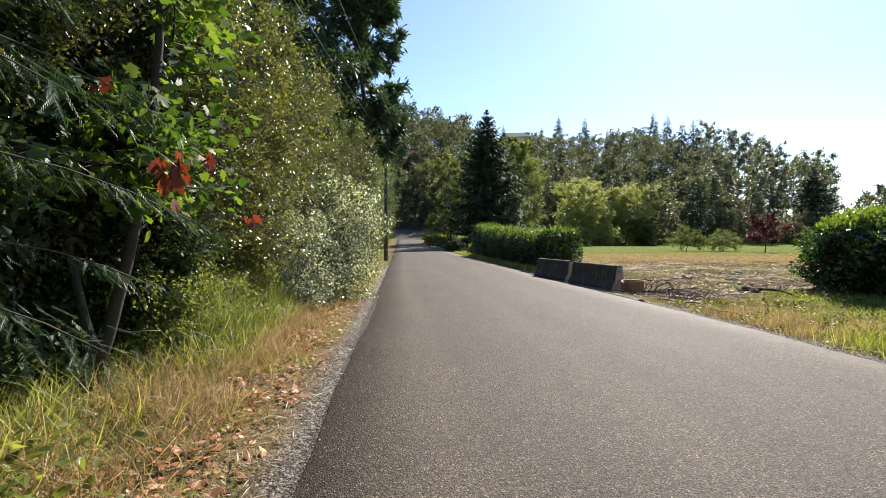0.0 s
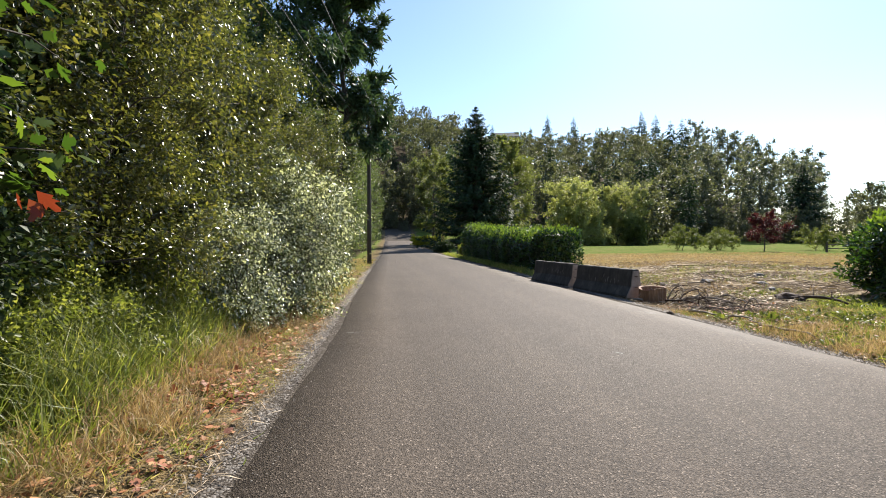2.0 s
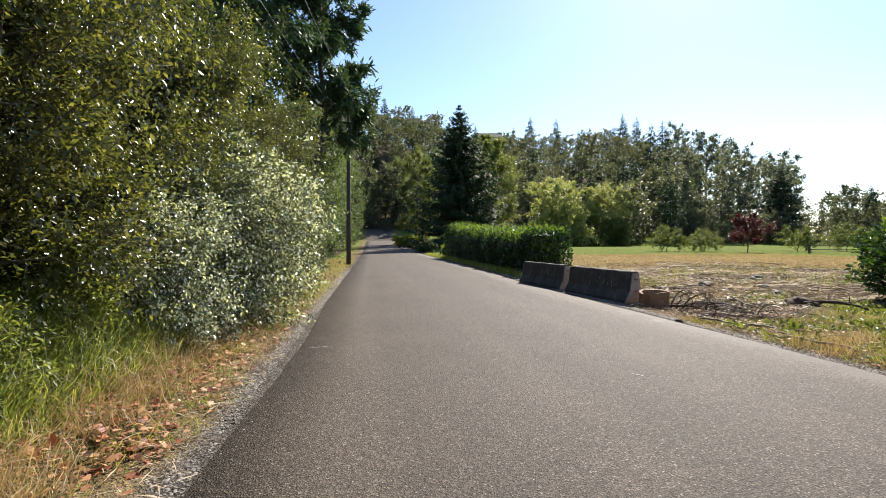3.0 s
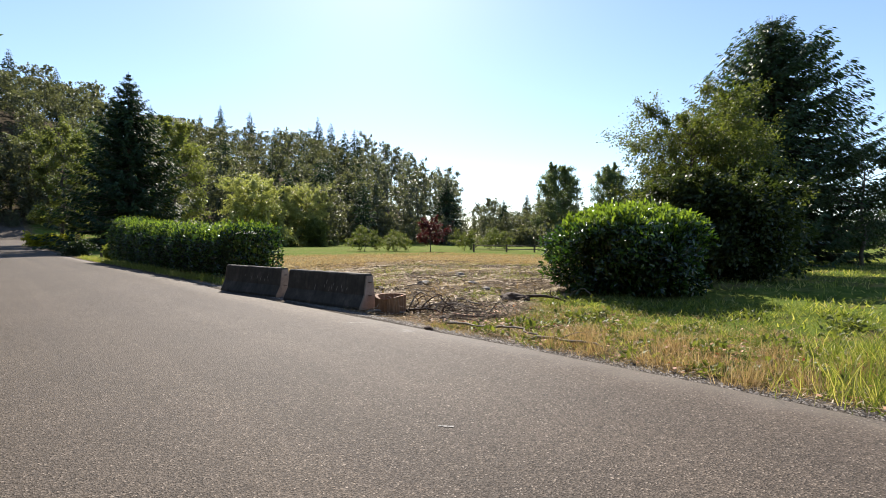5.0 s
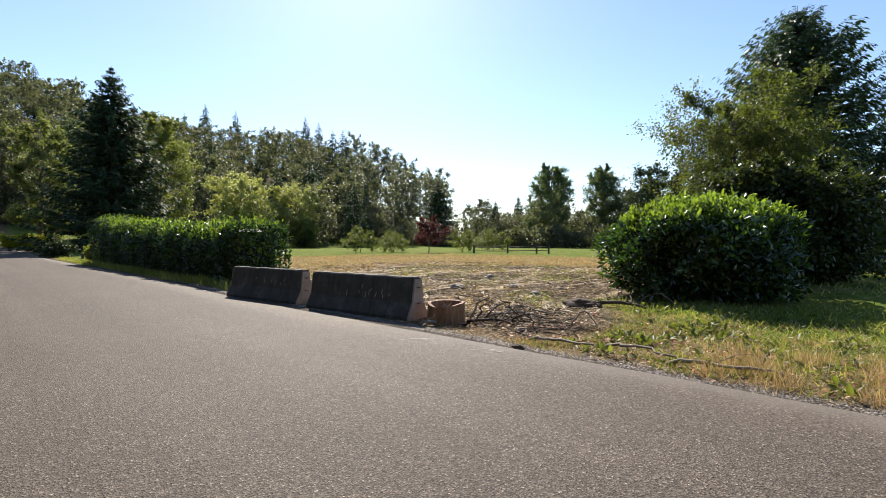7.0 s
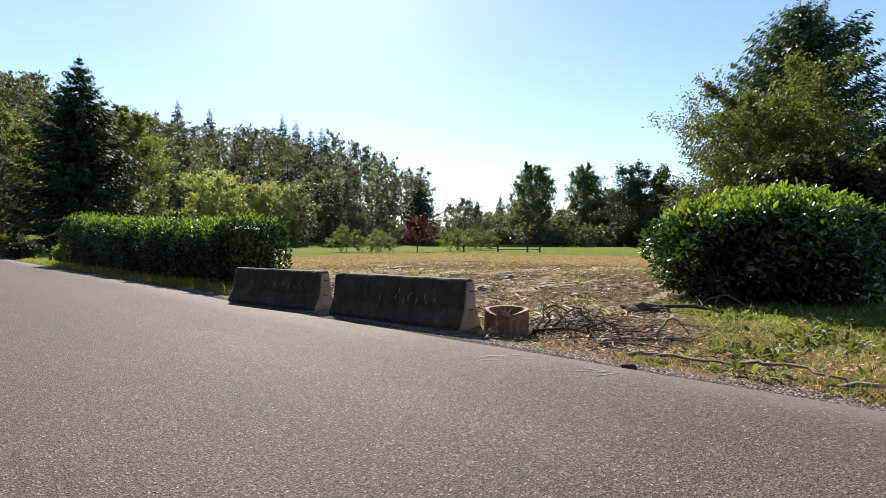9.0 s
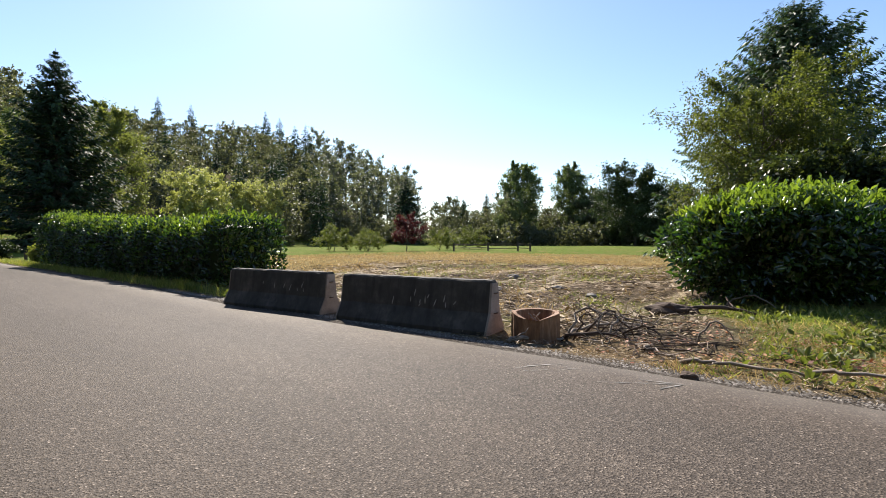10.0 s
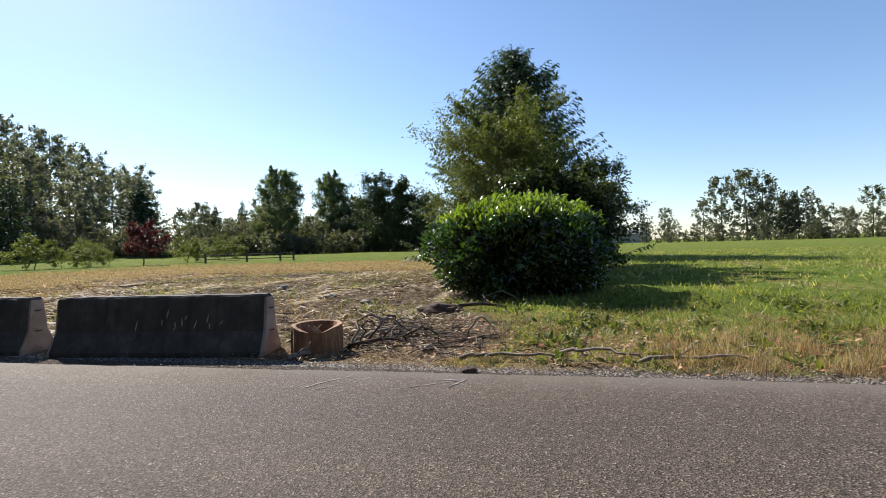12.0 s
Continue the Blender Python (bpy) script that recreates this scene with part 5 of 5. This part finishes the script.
def build_branch(a, b, rad, seed, label, twigs=0, jitter=0.05, arch=0.0, mat=None, group="fallen branches", name="fallen_branch", lift=0.022):
    """Crooked fallen branch from a to b on the ground, tapered, with broken side twigs."""
    r = np.random.default_rng(seed)
    ax, ay = a[:2]
    t = thing(name, (ax, ay, ground_at(ax, ay)), label, "branch", group)
    s = Soup()
    n = 11
    p = wander((0, 0, 0), (b[0] - ax, b[1] - ay, 0), n, jitter, r)
    for i in range(n):
        p[i, 2] = ground_at(ax + p[i, 0], ay + p[i, 1]) - ground_at(ax, ay) + rad * 0.8 + lift * min(1, i, n - 1 - i) + arch * math.sin(math.pi * i / (n - 1)) + abs(r.normal(0, 0.012))
    p[0, 2], p[-1, 2] = rad * 0.5, p[-1, 2] - arch * 0
    tube(s, p, np.linspace(rad, rad * 0.45, n) * r.uniform(0.85, 1.15, n), 7)
    part_mesh("stem", s.mesh("stem", mat or GREYWOOD, False), t)
    for k in range(twigs):
        i = r.integers(2, n - 1)
        d = unit(np.append(r.normal(0, 1, 2), r.uniform(0.1, 0.9)))
        e = p[i] + d * r.uniform(0.2, 0.5)
        s = Soup()
        tube(s, wander(p[i], e, 4, 0.025, r), np.linspace(rad * 0.4, rad * 0.12, 4), 5)
        part_mesh("twig", s.mesh("twig", mat or GREYWOOD, False), t)
    return t


GREY = "crooked grey fallen branch lying on the verge"
build_branch((5.85, 14.2), (6.6, 13.75), 0.035, 1, "thick pale branch lying at the foot of the log", 1)
build_branch((6.55, 13.8), (7.0, 12.95), 0.03, 2, "long dark branch lying over the brush heap", 3, 0.04, 0.06, SOILROCK)
build_branch((6.75, 12.8), (6.2, 12.1), 0.022, 3, GREY, 2, lift=0.03)
build_branch((6.15, 12.1), (6.2, 10.9), 0.026, 14, GREY, 1, 0.035, 0.02, lift=0.04)
build_branch((6.25, 11.0), (6.15, 10.0), 0.024, 4, "pale crooked stick bowed up out of the grass", 0, 0.035, 0.04, lift=0.045)
build_branch((6.1, 10.1), (6.2, 8.9), 0.026, 5, "pale broken stick lying in dry grass", 1, 0.03, 0.02, lift=0.045)
build_branch((6.75, 13.75), (8.0, 13.0), 0.024, 6, GREY, 3, 0.05, 0.06)
build_branch((7.5, 13.8), (7.7, 13.0), 0.02, 7, GREY, 2, 0.05, 0.03)
for k, (a, b, h) in enumerate((((6.62, 13.72), (6.8, 13.2), 0.42), ((6.8, 13.6), (7.3, 13.0), 0.34), ((6.95, 13.3), (7.5, 13.2), 0.26), ((7.0, 13.0), (6.8, 12.4), 0.22))):
    build_branch(a, b, 0.02, 60 + k, "dead branch with bare twigs rising out of the brush heap", 4, 0.05, h, SOILROCK if k % 2 else None, "brush heap")
build_branch((6.7, 13.65), (6.95, 13.35), 0.016, 8, "thin forked twigs standing up beside the log", 5, 0.03, 0.32, SOILROCK)
build_branch((8.35, 14.0), (8.4, 13.1), 0.026, 10, GREY, 1)
build_branch((7.6, 12.25), (7.75, 11.85), 0.018, 11, "bent pale branch arching out of the grass", 0, 0.015, 0.24)
build_branch((11.2, 12.6), (10.9, 11.7), 0.02, 12, "bare stick leaning below the laurel bush", 0, 0.02, 0.2)
rb = np.random.default_rng(120)
for k in range(24):
    cx, cy = 6.95 + rb.normal(0, 0.38), 13.0 + rb.normal(0, 0.55)
    a = rb.uniform(-1.4, 1.4) - 1.57
    ln = rb.uniform(0.5, 1.3)
    cx = max(cx, 6.05)
    build_branch((cx, cy), (max(cx + ln * math.cos(a), 5.95), cy + ln * math.sin(a)), rb.uniform(0.005, 0.014), 200 + k, "thin dead stick in the brush heap", rb.integers(0, 4), 0.022, rb.uniform(0, 0.05), SOILROCK if k % 4 else None, "brush heap", "dead_stick", 0.015)
for k in range(22):
    cx, cy = rb.uniform(7.2, 15), rb.uniform(13.5, 24)
    a, ln = rb.uniform(0, 6.3), rb.uniform(0.5, 1.6)
    build_branch((cx, cy), (cx + ln * math.cos(a), cy + ln * math.sin(a)), rb.uniform(0.01, 0.025), 300 + k, "dead stick on the cleared ground", rb.integers(0, 3), 0.06, 0.02, None if k % 2 else SOILROCK, "sticks on cleared ground", "dead_stick", 0.01)


def build_chunk(place, size, seed, label, name, mat):
    x, y = place
    t = thing(name, (x, y, ground_at(x, y) - 0.02), label, name.split("_")[-1])
    bm = bmesh.new()
    bmesh.ops.create_icosphere(bm, subdivisions=3, radius=1.0)
    for v in bm.verts:
        k = 1 + 0.35 * noise.noise(v.co * 1.6 + Vector((seed, 0, 0))) + 0.15 * noise.noise(v.co * 4.5 + Vector((0, seed, 0)))
        v.co = Vector((v.co.x * size[0] * k, v.co.y * size[1] * k, max(0, 0.42 * size[2] + v.co.z * size[2] * k * 0.7)))
    part("body", bm, mat, t)
    return t


build_chunk((5.55, 11.85), (0.065, 0.09, 0.08), 3, "dark broken bark chunk at the asphalt edge", "bark_chunk", SOILROCK)
build_chunk((9.55, 13.15), (0.16, 0.42, 0.2), 8, "dark rotten log lying before the laurel", "rotten_log", SOILROCK)
build_branch((9.5, 13.0), (9.9, 11.9), 0.05, 13, "dark forked root by the rotten log", 3, 0.05, 0.05, SOILROCK)
for k, (x, y, s) in enumerate(((10.4, 17.6, 0.16), (11.5, 16.4, 0.12), (10.8, 15.2, 0.1), (13.5, 19.0, 0.15), (9.4, 16.0, 0.08))):
    build_chunk((x, y), (s, s * 1.4, s * 0.8), 20 + k, "pale broken stone on the cleared ground", "pale_rock", GRAVEL)


# ---- paint marks on the asphalt ----
def build_marks():
    r = np.random.default_rng(130)
    for x0, y0, x1, y1, w in ((4.76, 12.47, 5.18, 11.88, 0.022), (4.93, 11.94, 5.25, 11.81, 0.03), (5.12, 12.2, 5.22, 11.83, 0.022), (4.7, 13.35, 5.0, 13.2, 0.025), (4.85, 13.3, 5.2, 13.05, 0.022), (4.65, 13.22, 4.85, 13.05, 0.02), (4.95, 12.95, 5.2, 12.8, 0.018), (-1.35, 10.5, -1.0, 10.55, 0.05), (2.6, 8.4, 2.68, 8.3, 0.03)):
        n = 14
        t = np.linspace(0, 1, n)
        d = unit(np.array((x1 - x0, y1 - y0)))
        px, py = x0 + (x1 - x0) * t, y0 + (y1 - y0) * t
        half = w / 2 * r.uniform(0.1, 1.2, n)
        f = (px + 1.57) / 7.09
        z = 0.03 * (1 - (2 * f - 1) ** 2) - 0.02 + 0.005
        a = np.stack([px - d[1] * half, py + d[0] * half, z], -1)
        b = np.stack([px + d[1] * half, py - d[0] * half, z], -1)
        v = np.concatenate([a, b])
        i = np.arange(n - 1)
        q = np.stack([i, i + 1, i + 1 + n, i + n], -1)
        ob = new("paint_mark", np_mesh("paint_mark", v, q.ravel(), np.arange(len(q)) * 4, PAINT))
        tagged(ob, "faint worn white survey paint on the asphalt", "road marking", "survey marks")


build_marks()


# ---- grass, litter, gravel ----
BLADE = template([(0, -.5, 0), (0, .5, 0), (.4, -.4, .05), (.4, .4, .05), (.75, -.24, -.02), (.75, .24, -.02), (1, 0, -.16)], [(0, 1, 3, 2), (2, 3, 5, 4), (4, 5, 6)])


def grass(name, xs, ys, length, width, mat, label, seed, lean=0.35, shape=BLADE):
    r = np.random.default_rng(seed)
    n = len(xs)
    p = np.stack([xs, ys, land(xs, ys) - 0.01], -1)
    along = np.stack([r.normal(0, lean, n), r.normal(0, lean, n), np.ones(n)], -1)
    normal = np.stack([r.normal(0, 1, n), r.normal(0, 1, n), r.normal(0, 0.2, n)], -1)
    s = Soup().add(*leaves(p, along, normal, length, width, shape))
    ob = new(name, s.mesh(name, mat))
    return tagged(ob, label, "grass", kind="stuff")


def tufted(r, n, tufts, x0, x1, y0, y1, spread):
    tx, ty = r.uniform(x0, x1, tufts), r.uniform(y0, y1, tufts)
    k = r.integers(0, tufts, n)
    return tx[k] + r.normal(0, spread, n), ty[k] + r.normal(0, spread, n)


rg = np.random.default_rng(140)
ARCH = template([(0, -.5, 0), (0, .5, 0), (.4, -.4, .16), (.4, .4, .16), (.75, -.26, .12), (.75, .26, .12), (1, 0, -.28)], [(0, 1, 3, 2), (2, 3, 5, 4), (4, 5, 6)])
# left verge: arching grass against the thicket, matted straw and leaves nearer the road
x, y = tufted(rg, 11000, 300, -4.9, -3.1, 0, 32, 0.15)
grass("tall_green_grass", x, y, rg.uniform(0.2, 0.75, len(x)), 0.012, GRASS, "tall arching green grass along the thicket", 141, 0.6, ARCH)
x, y = tufted(rg, 23000, 400, -5.0, -3.2, 6.2, 14, 0.17)
grass("lush_verge_grass", x, y, rg.uniform(0.3, 1.0, len(x)) * (0.45 + 0.75 * sstep(-2.9, -4.0, x)), 0.014, GRASS, "lush waist-high green grass before the shrubs", 165, 0.4, ARCH)
x, y = tufted(rg, 15000, 300, -4.4, -2.5, 0, 20, 0.15)
grass("tall_dry_grass", x, y, rg.uniform(0.12, 0.55, len(x)), 0.008, STRAW, "tall bleached grass stalks along the thicket", 161, 0.6, ARCH)
x, y = tufted(rg, 30000, 1500, -3.9, -1.85, -3, 45, 0.12)
keep = x < -1.68
x, y = x[keep], y[keep]
grass("dry_verge_grass", x, y, rg.uniform(0.05, 0.3, len(x)) * (0.5 + 0.6 * sstep(-1.8, -3.0, x)), 0.006, STRAW, "matted straw-coloured dry grass on the verge", 142, 1.3, ARCH)
x, y = tufted(rg, 15000, 330, -3.7, -1.95, -3, 45, 0.15)
grass("low_green_grass", x, y, rg.uniform(0.06, 0.26, len(x)), 0.007, GRASS, "short green grass in the dry verge", 143, 0.9, ARCH)
# right verge and pasture
x, y = tufted(rg, 26000, 700, 5.9, 12.0, -2, 13.5, 0.17)
keep = (x > 5.75) & (((x - 7.6) / 2.4) ** 2 + ((y - 13.3) / 1.7) ** 2 > 1)
x, y = x[keep], y[keep]
grass("pasture_grass", x, y, rg.uniform(0.05, 0.18, len(x)), 0.011, GRASS, "short green pasture grass by the road", 144, 0.8)
x, y = tufted(rg, 24000, 800, 5.75, 9.6, -2, 13.0, 0.17)
keep = (x > 5.65) & (((x - 7.6) / 2.2) ** 2 + ((y - 13.3) / 1.5) ** 2 > 1)
x, y = x[keep], y[keep]
grass("straw_grass", x, y, rg.uniform(0.04, 0.15, len(x)), 0.007, STRAW, "dry straw grass on the verge", 145, 0.9)
x, y = tufted(rg, 3000, 30, 5.8, 7.4, 3.0, 10.5, 0.11)
keep = x > 5.65
x, y = x[keep], y[keep]
grass("straw_tufts", x, y, rg.uniform(0.12, 0.33, len(x)), 0.006, STRAW, "upright tufts of dry grass at the asphalt edge", 146, 0.35)
x, y = tufted(rg, 9000, 60, 6.2, 9.0, 1.0, 6.4, 0.28)
grass("lush_grass", x, y, rg.uniform(0.15, 0.42, len(x)), 0.010, GRASS, "lush tall green grass patch", 147, 0.4)
x, y = tufted(rg, 34000, 3000, 10.0, 46.0, -24, 12.0, 0.3)
grass("field_grass", x, y, rg.uniform(0.07, 0.2, len(x)), 0.028, GRASS, "mown green field grass", 148, 0.7)
x, y = tufted(rg, 26000, 2500, 8.0, 38.0, 16, 46, 0.35)
keep = np.hypot((x - 13.5) / 8.0, (y - 19.5) / 7.0) > 0.95
x, y = x[keep], y[keep]
grass("parched_grass", x, y, rg.uniform(0.05, 0.18, len(x)), 0.028, STRAW, "parched pale pasture grass", 149, 0.9)
x, y = tufted(rg, 9000, 700, 5.9, 6.5, 22.5, 60, 0.12)
grass("hedge_foot_grass", x, y, rg.uniform(0.1, 0.4, len(x)), 0.012, GRASS, "green weeds at the foot of the hedge", 150, 0.5)


def litter(name, x, y, size, mat, label, seed, shape=LOBED, aspect=0.9, flat=0.35, lift=0.03):
    r = np.random.default_rng(seed)
    n = len(x)
    p = np.stack([x, y, land(x, y) + lift * r.uniform(0.3, 2.2, n)], -1)
    along = np.stack([r.normal(0, 1, n), r.normal(0, 1, n), r.normal(0, flat * 0.6, n)], -1)
    normal = np.stack([r.normal(0, flat, n), r.normal(0, flat, n), np.ones(n)], -1)
    ob = new(name, Soup().add(*leaves(p, along, normal, size, size * aspect, shape)).mesh(name, mat))
    return tagged(ob, label, "litter", kind="stuff")


x, y = tufted(rg, 5000, 150, -3.7, -1.9, -2, 13, 0.24)
keep = x < -1.85
x, y = x[keep], y[keep]
litter("leaf_litter", x, y, rg.uniform(0.03, 0.075, len(x)) + 0.09 * rg.uniform(0, 1, len(x)) ** 6, LITTER, "dry brown and red fallen leaves on the verge", 151)
x, y = -1.7 - np.abs(rg.normal(0, 0.4, 5000)), rg.uniform(-2, 32, 5000)
litter("straw_litter", x, y, rg.uniform(0.03, 0.12, len(x)) + 0.2 * rg.uniform(0, 1, len(x)) ** 8, CHIP, "pale straw and twigs on the gravel edge", 152, CARD, 0.05, 0.15)
x, y = tufted(rg, 26000, 520, 6.9, 20.0, 13.0, 29.0, 0.4)
litter("wood_chips", x, y, rg.uniform(0.03, 0.2, len(x)) * (0.5 + 1.5 * rg.uniform(0, 1, len(x)) ** 4), CHIP, "wood chips and splintered bark on cleared soil", 153, CARD, 0.2, 0.3)
x, y = tufted(rg, 7000, 360, 5.75, 9.0, 3.0, 14.8, 0.22)
keep = x > 5.65
litter("verge_debris", x[keep], y[keep], rg.uniform(0.03, 0.12, keep.sum()), CHIP, "straw and bark bits scattered on the verge", 154, CARD, 0.12, 0.3)
x, y = tufted(rg, 1800, 110, 5.8, 8.6, 2.0, 13.0, 0.22)
keep = x > 5.7
litter("fallen_leaves", x[keep], y[keep], rg.uniform(0.025, 0.07, keep.sum()), LITTER, "dry brown fallen leaves on the grass verge", 171, lift=0.045)
# slash left on the cleared ground: thin crooked sticks lying every way
r = np.random.default_rng(181)
slash = Soup()
for k in range(1280):
    cx, cy = (r.uniform(7.0, 22.0), r.uniform(13.2, 30.0)) if k < 1150 else (7.2 + abs(r.normal(0, 1.0)), 13.2 + r.normal(0, 0.8))
    a, ln, rad = r.uniform(0, 6.3), r.uniform(0.2, 1.1), r.uniform(0.004, 0.016)
    q = np.stack([cx + ln * math.cos(a) * np.linspace(0, 1, 4) + r.normal(0, 0.03, 4), cy + ln * math.sin(a) * np.linspace(0, 1, 4) + r.normal(0, 0.03, 4)], -1)
    q[:, 0] = np.maximum(q[:, 0], 6.2)
    tube(slash, np.column_stack([q, land(q[:, 0], q[:, 1]) + 0.012 + np.abs(r.normal(0, 0.02, 4))]), np.linspace(rad, rad * 0.4, 4), 3)
tagged(new("slash_sticks", slash.mesh("slash_sticks", SLASH)), "grey and brown broken sticks strewn over cleared ground", "sticks", kind="stuff")
x, y = tufted(rg, 5500, 90, 7.5, 24.0, 14.5, 30.0, 0.5)
grass("cleared_ground_straw", x, y, rg.uniform(0.06, 0.24, len(x)), 0.014, STRAW, "scattered straw tufts on the cleared ground", 182, 1.2, ARCH)
x, y = tufted(rg, 5000, 60, 8.5, 20.0, 14.0, 26.0, 0.4)
grass("cleared_ground_weeds", x, y, rg.uniform(0.05, 0.2, len(x)), 0.014, GRASS, "small green weeds on the cleared ground", 183, 0.9, ARCH)
# bramble at the foot of the young fir
r = np.random.default_rng(163)
n = 1600
x, y = np.minimum(rg.normal(-3.2, 0.4, n), -2.5 - 0.3 * rg.uniform(0, 1, n)), rg.normal(1.3, 0.7, n)
ln = r.uniform(0.05, 0.12, n)
p = np.stack([x, y, land(x, y) + r.uniform(0.05, 0.4, n)], -1)
ob = new("bramble_leaves", Soup().add(*leaves(p, np.stack([r.normal(0, 0.7, n), r.normal(0, 0.7, n), r.uniform(-0.3, 0.6, n)], -1), np.stack([r.normal(0, 0.5, n), r.normal(0, 0.5, n), np.ones(n)], -1), ln, ln * 0.7, OVAL)).mesh("bramble_leaves", BRIAR))
tagged(ob, "green and yellowing bramble leaves on the bank", "bramble", kind="stuff")
# low weeds with broad leaves
x, y = tufted(rg, 5200, 210, 5.95, 11.0, -2, 13.2, 0.12)
keep = (x > 5.9) & (((x - 7.6) / 2.6) ** 2 + ((y - 13.3) / 1.9) ** 2 > 1)
x, y = x[keep], y[keep]
r = np.random.default_rng(160)
n = len(x)
ln = r.uniform(0.05, 0.14, n)
p = np.stack([x, y, land(x, y) + r.uniform(0, 0.06, n)], -1)
ob = new("broadleaf_weeds", Soup().add(*leaves(p, np.stack([r.normal(0, 0.7, n), r.normal(0, 0.7, n), r.uniform(0.1, 0.9, n)], -1), np.stack([r.normal(0, 0.5, n), r.normal(0, 0.5, n), np.ones(n)], -1), ln, ln * 0.45, OVAL)).mesh("broadleaf_weeds", CHERRY))
tagged(ob, "low broad-leaved green weeds in the verge", "weeds", kind="stuff")
PEBBLE = template([(0, 0, 0), (.5, -.5, 0), (1, 0, 0), (.5, .5, 0), (.5, 0, .35)], [(0, 1, 4), (1, 2, 4), (2, 3, 4), (3, 0, 4)])
x = np.concatenate([-1.62 - np.abs(rg.normal(0, 0.17, 7000)), 5.6 + np.abs(rg.normal(0, 0.16, 6000)), rg.normal(-1.45, 0.12, 500), rg.normal(5.35, 0.18, 700)])
y = np.concatenate([rg.uniform(-2, 30, 7000), rg.uniform(0, 26, 6000), rg.uniform(-2, 20, 500), rg.uniform(5, 24, 700)])
z_fix = (x > -1.6) & (x < 5.5)
r = np.random.default_rng(155)
p = np.stack([x, y, np.where(z_fix, -0.018, land(x, y))], -1)
size = rg.uniform(0.012, 0.04, len(x)) * np.where(z_fix, 0.6, 1.0)
ob = new("edge_gravel", Soup().add(*leaves(p, np.stack([r.normal(0, 1, len(x)), r.normal(0, 1, len(x)), 0 * x], -1), np.tile((0, 0, 1.0), (len(x), 1)), size, size * 0.8, PEBBLE)).mesh("edge_gravel", GRAVEL))
tagged(ob, "loose grey gravel along the asphalt edges", "gravel", kind="stuff")
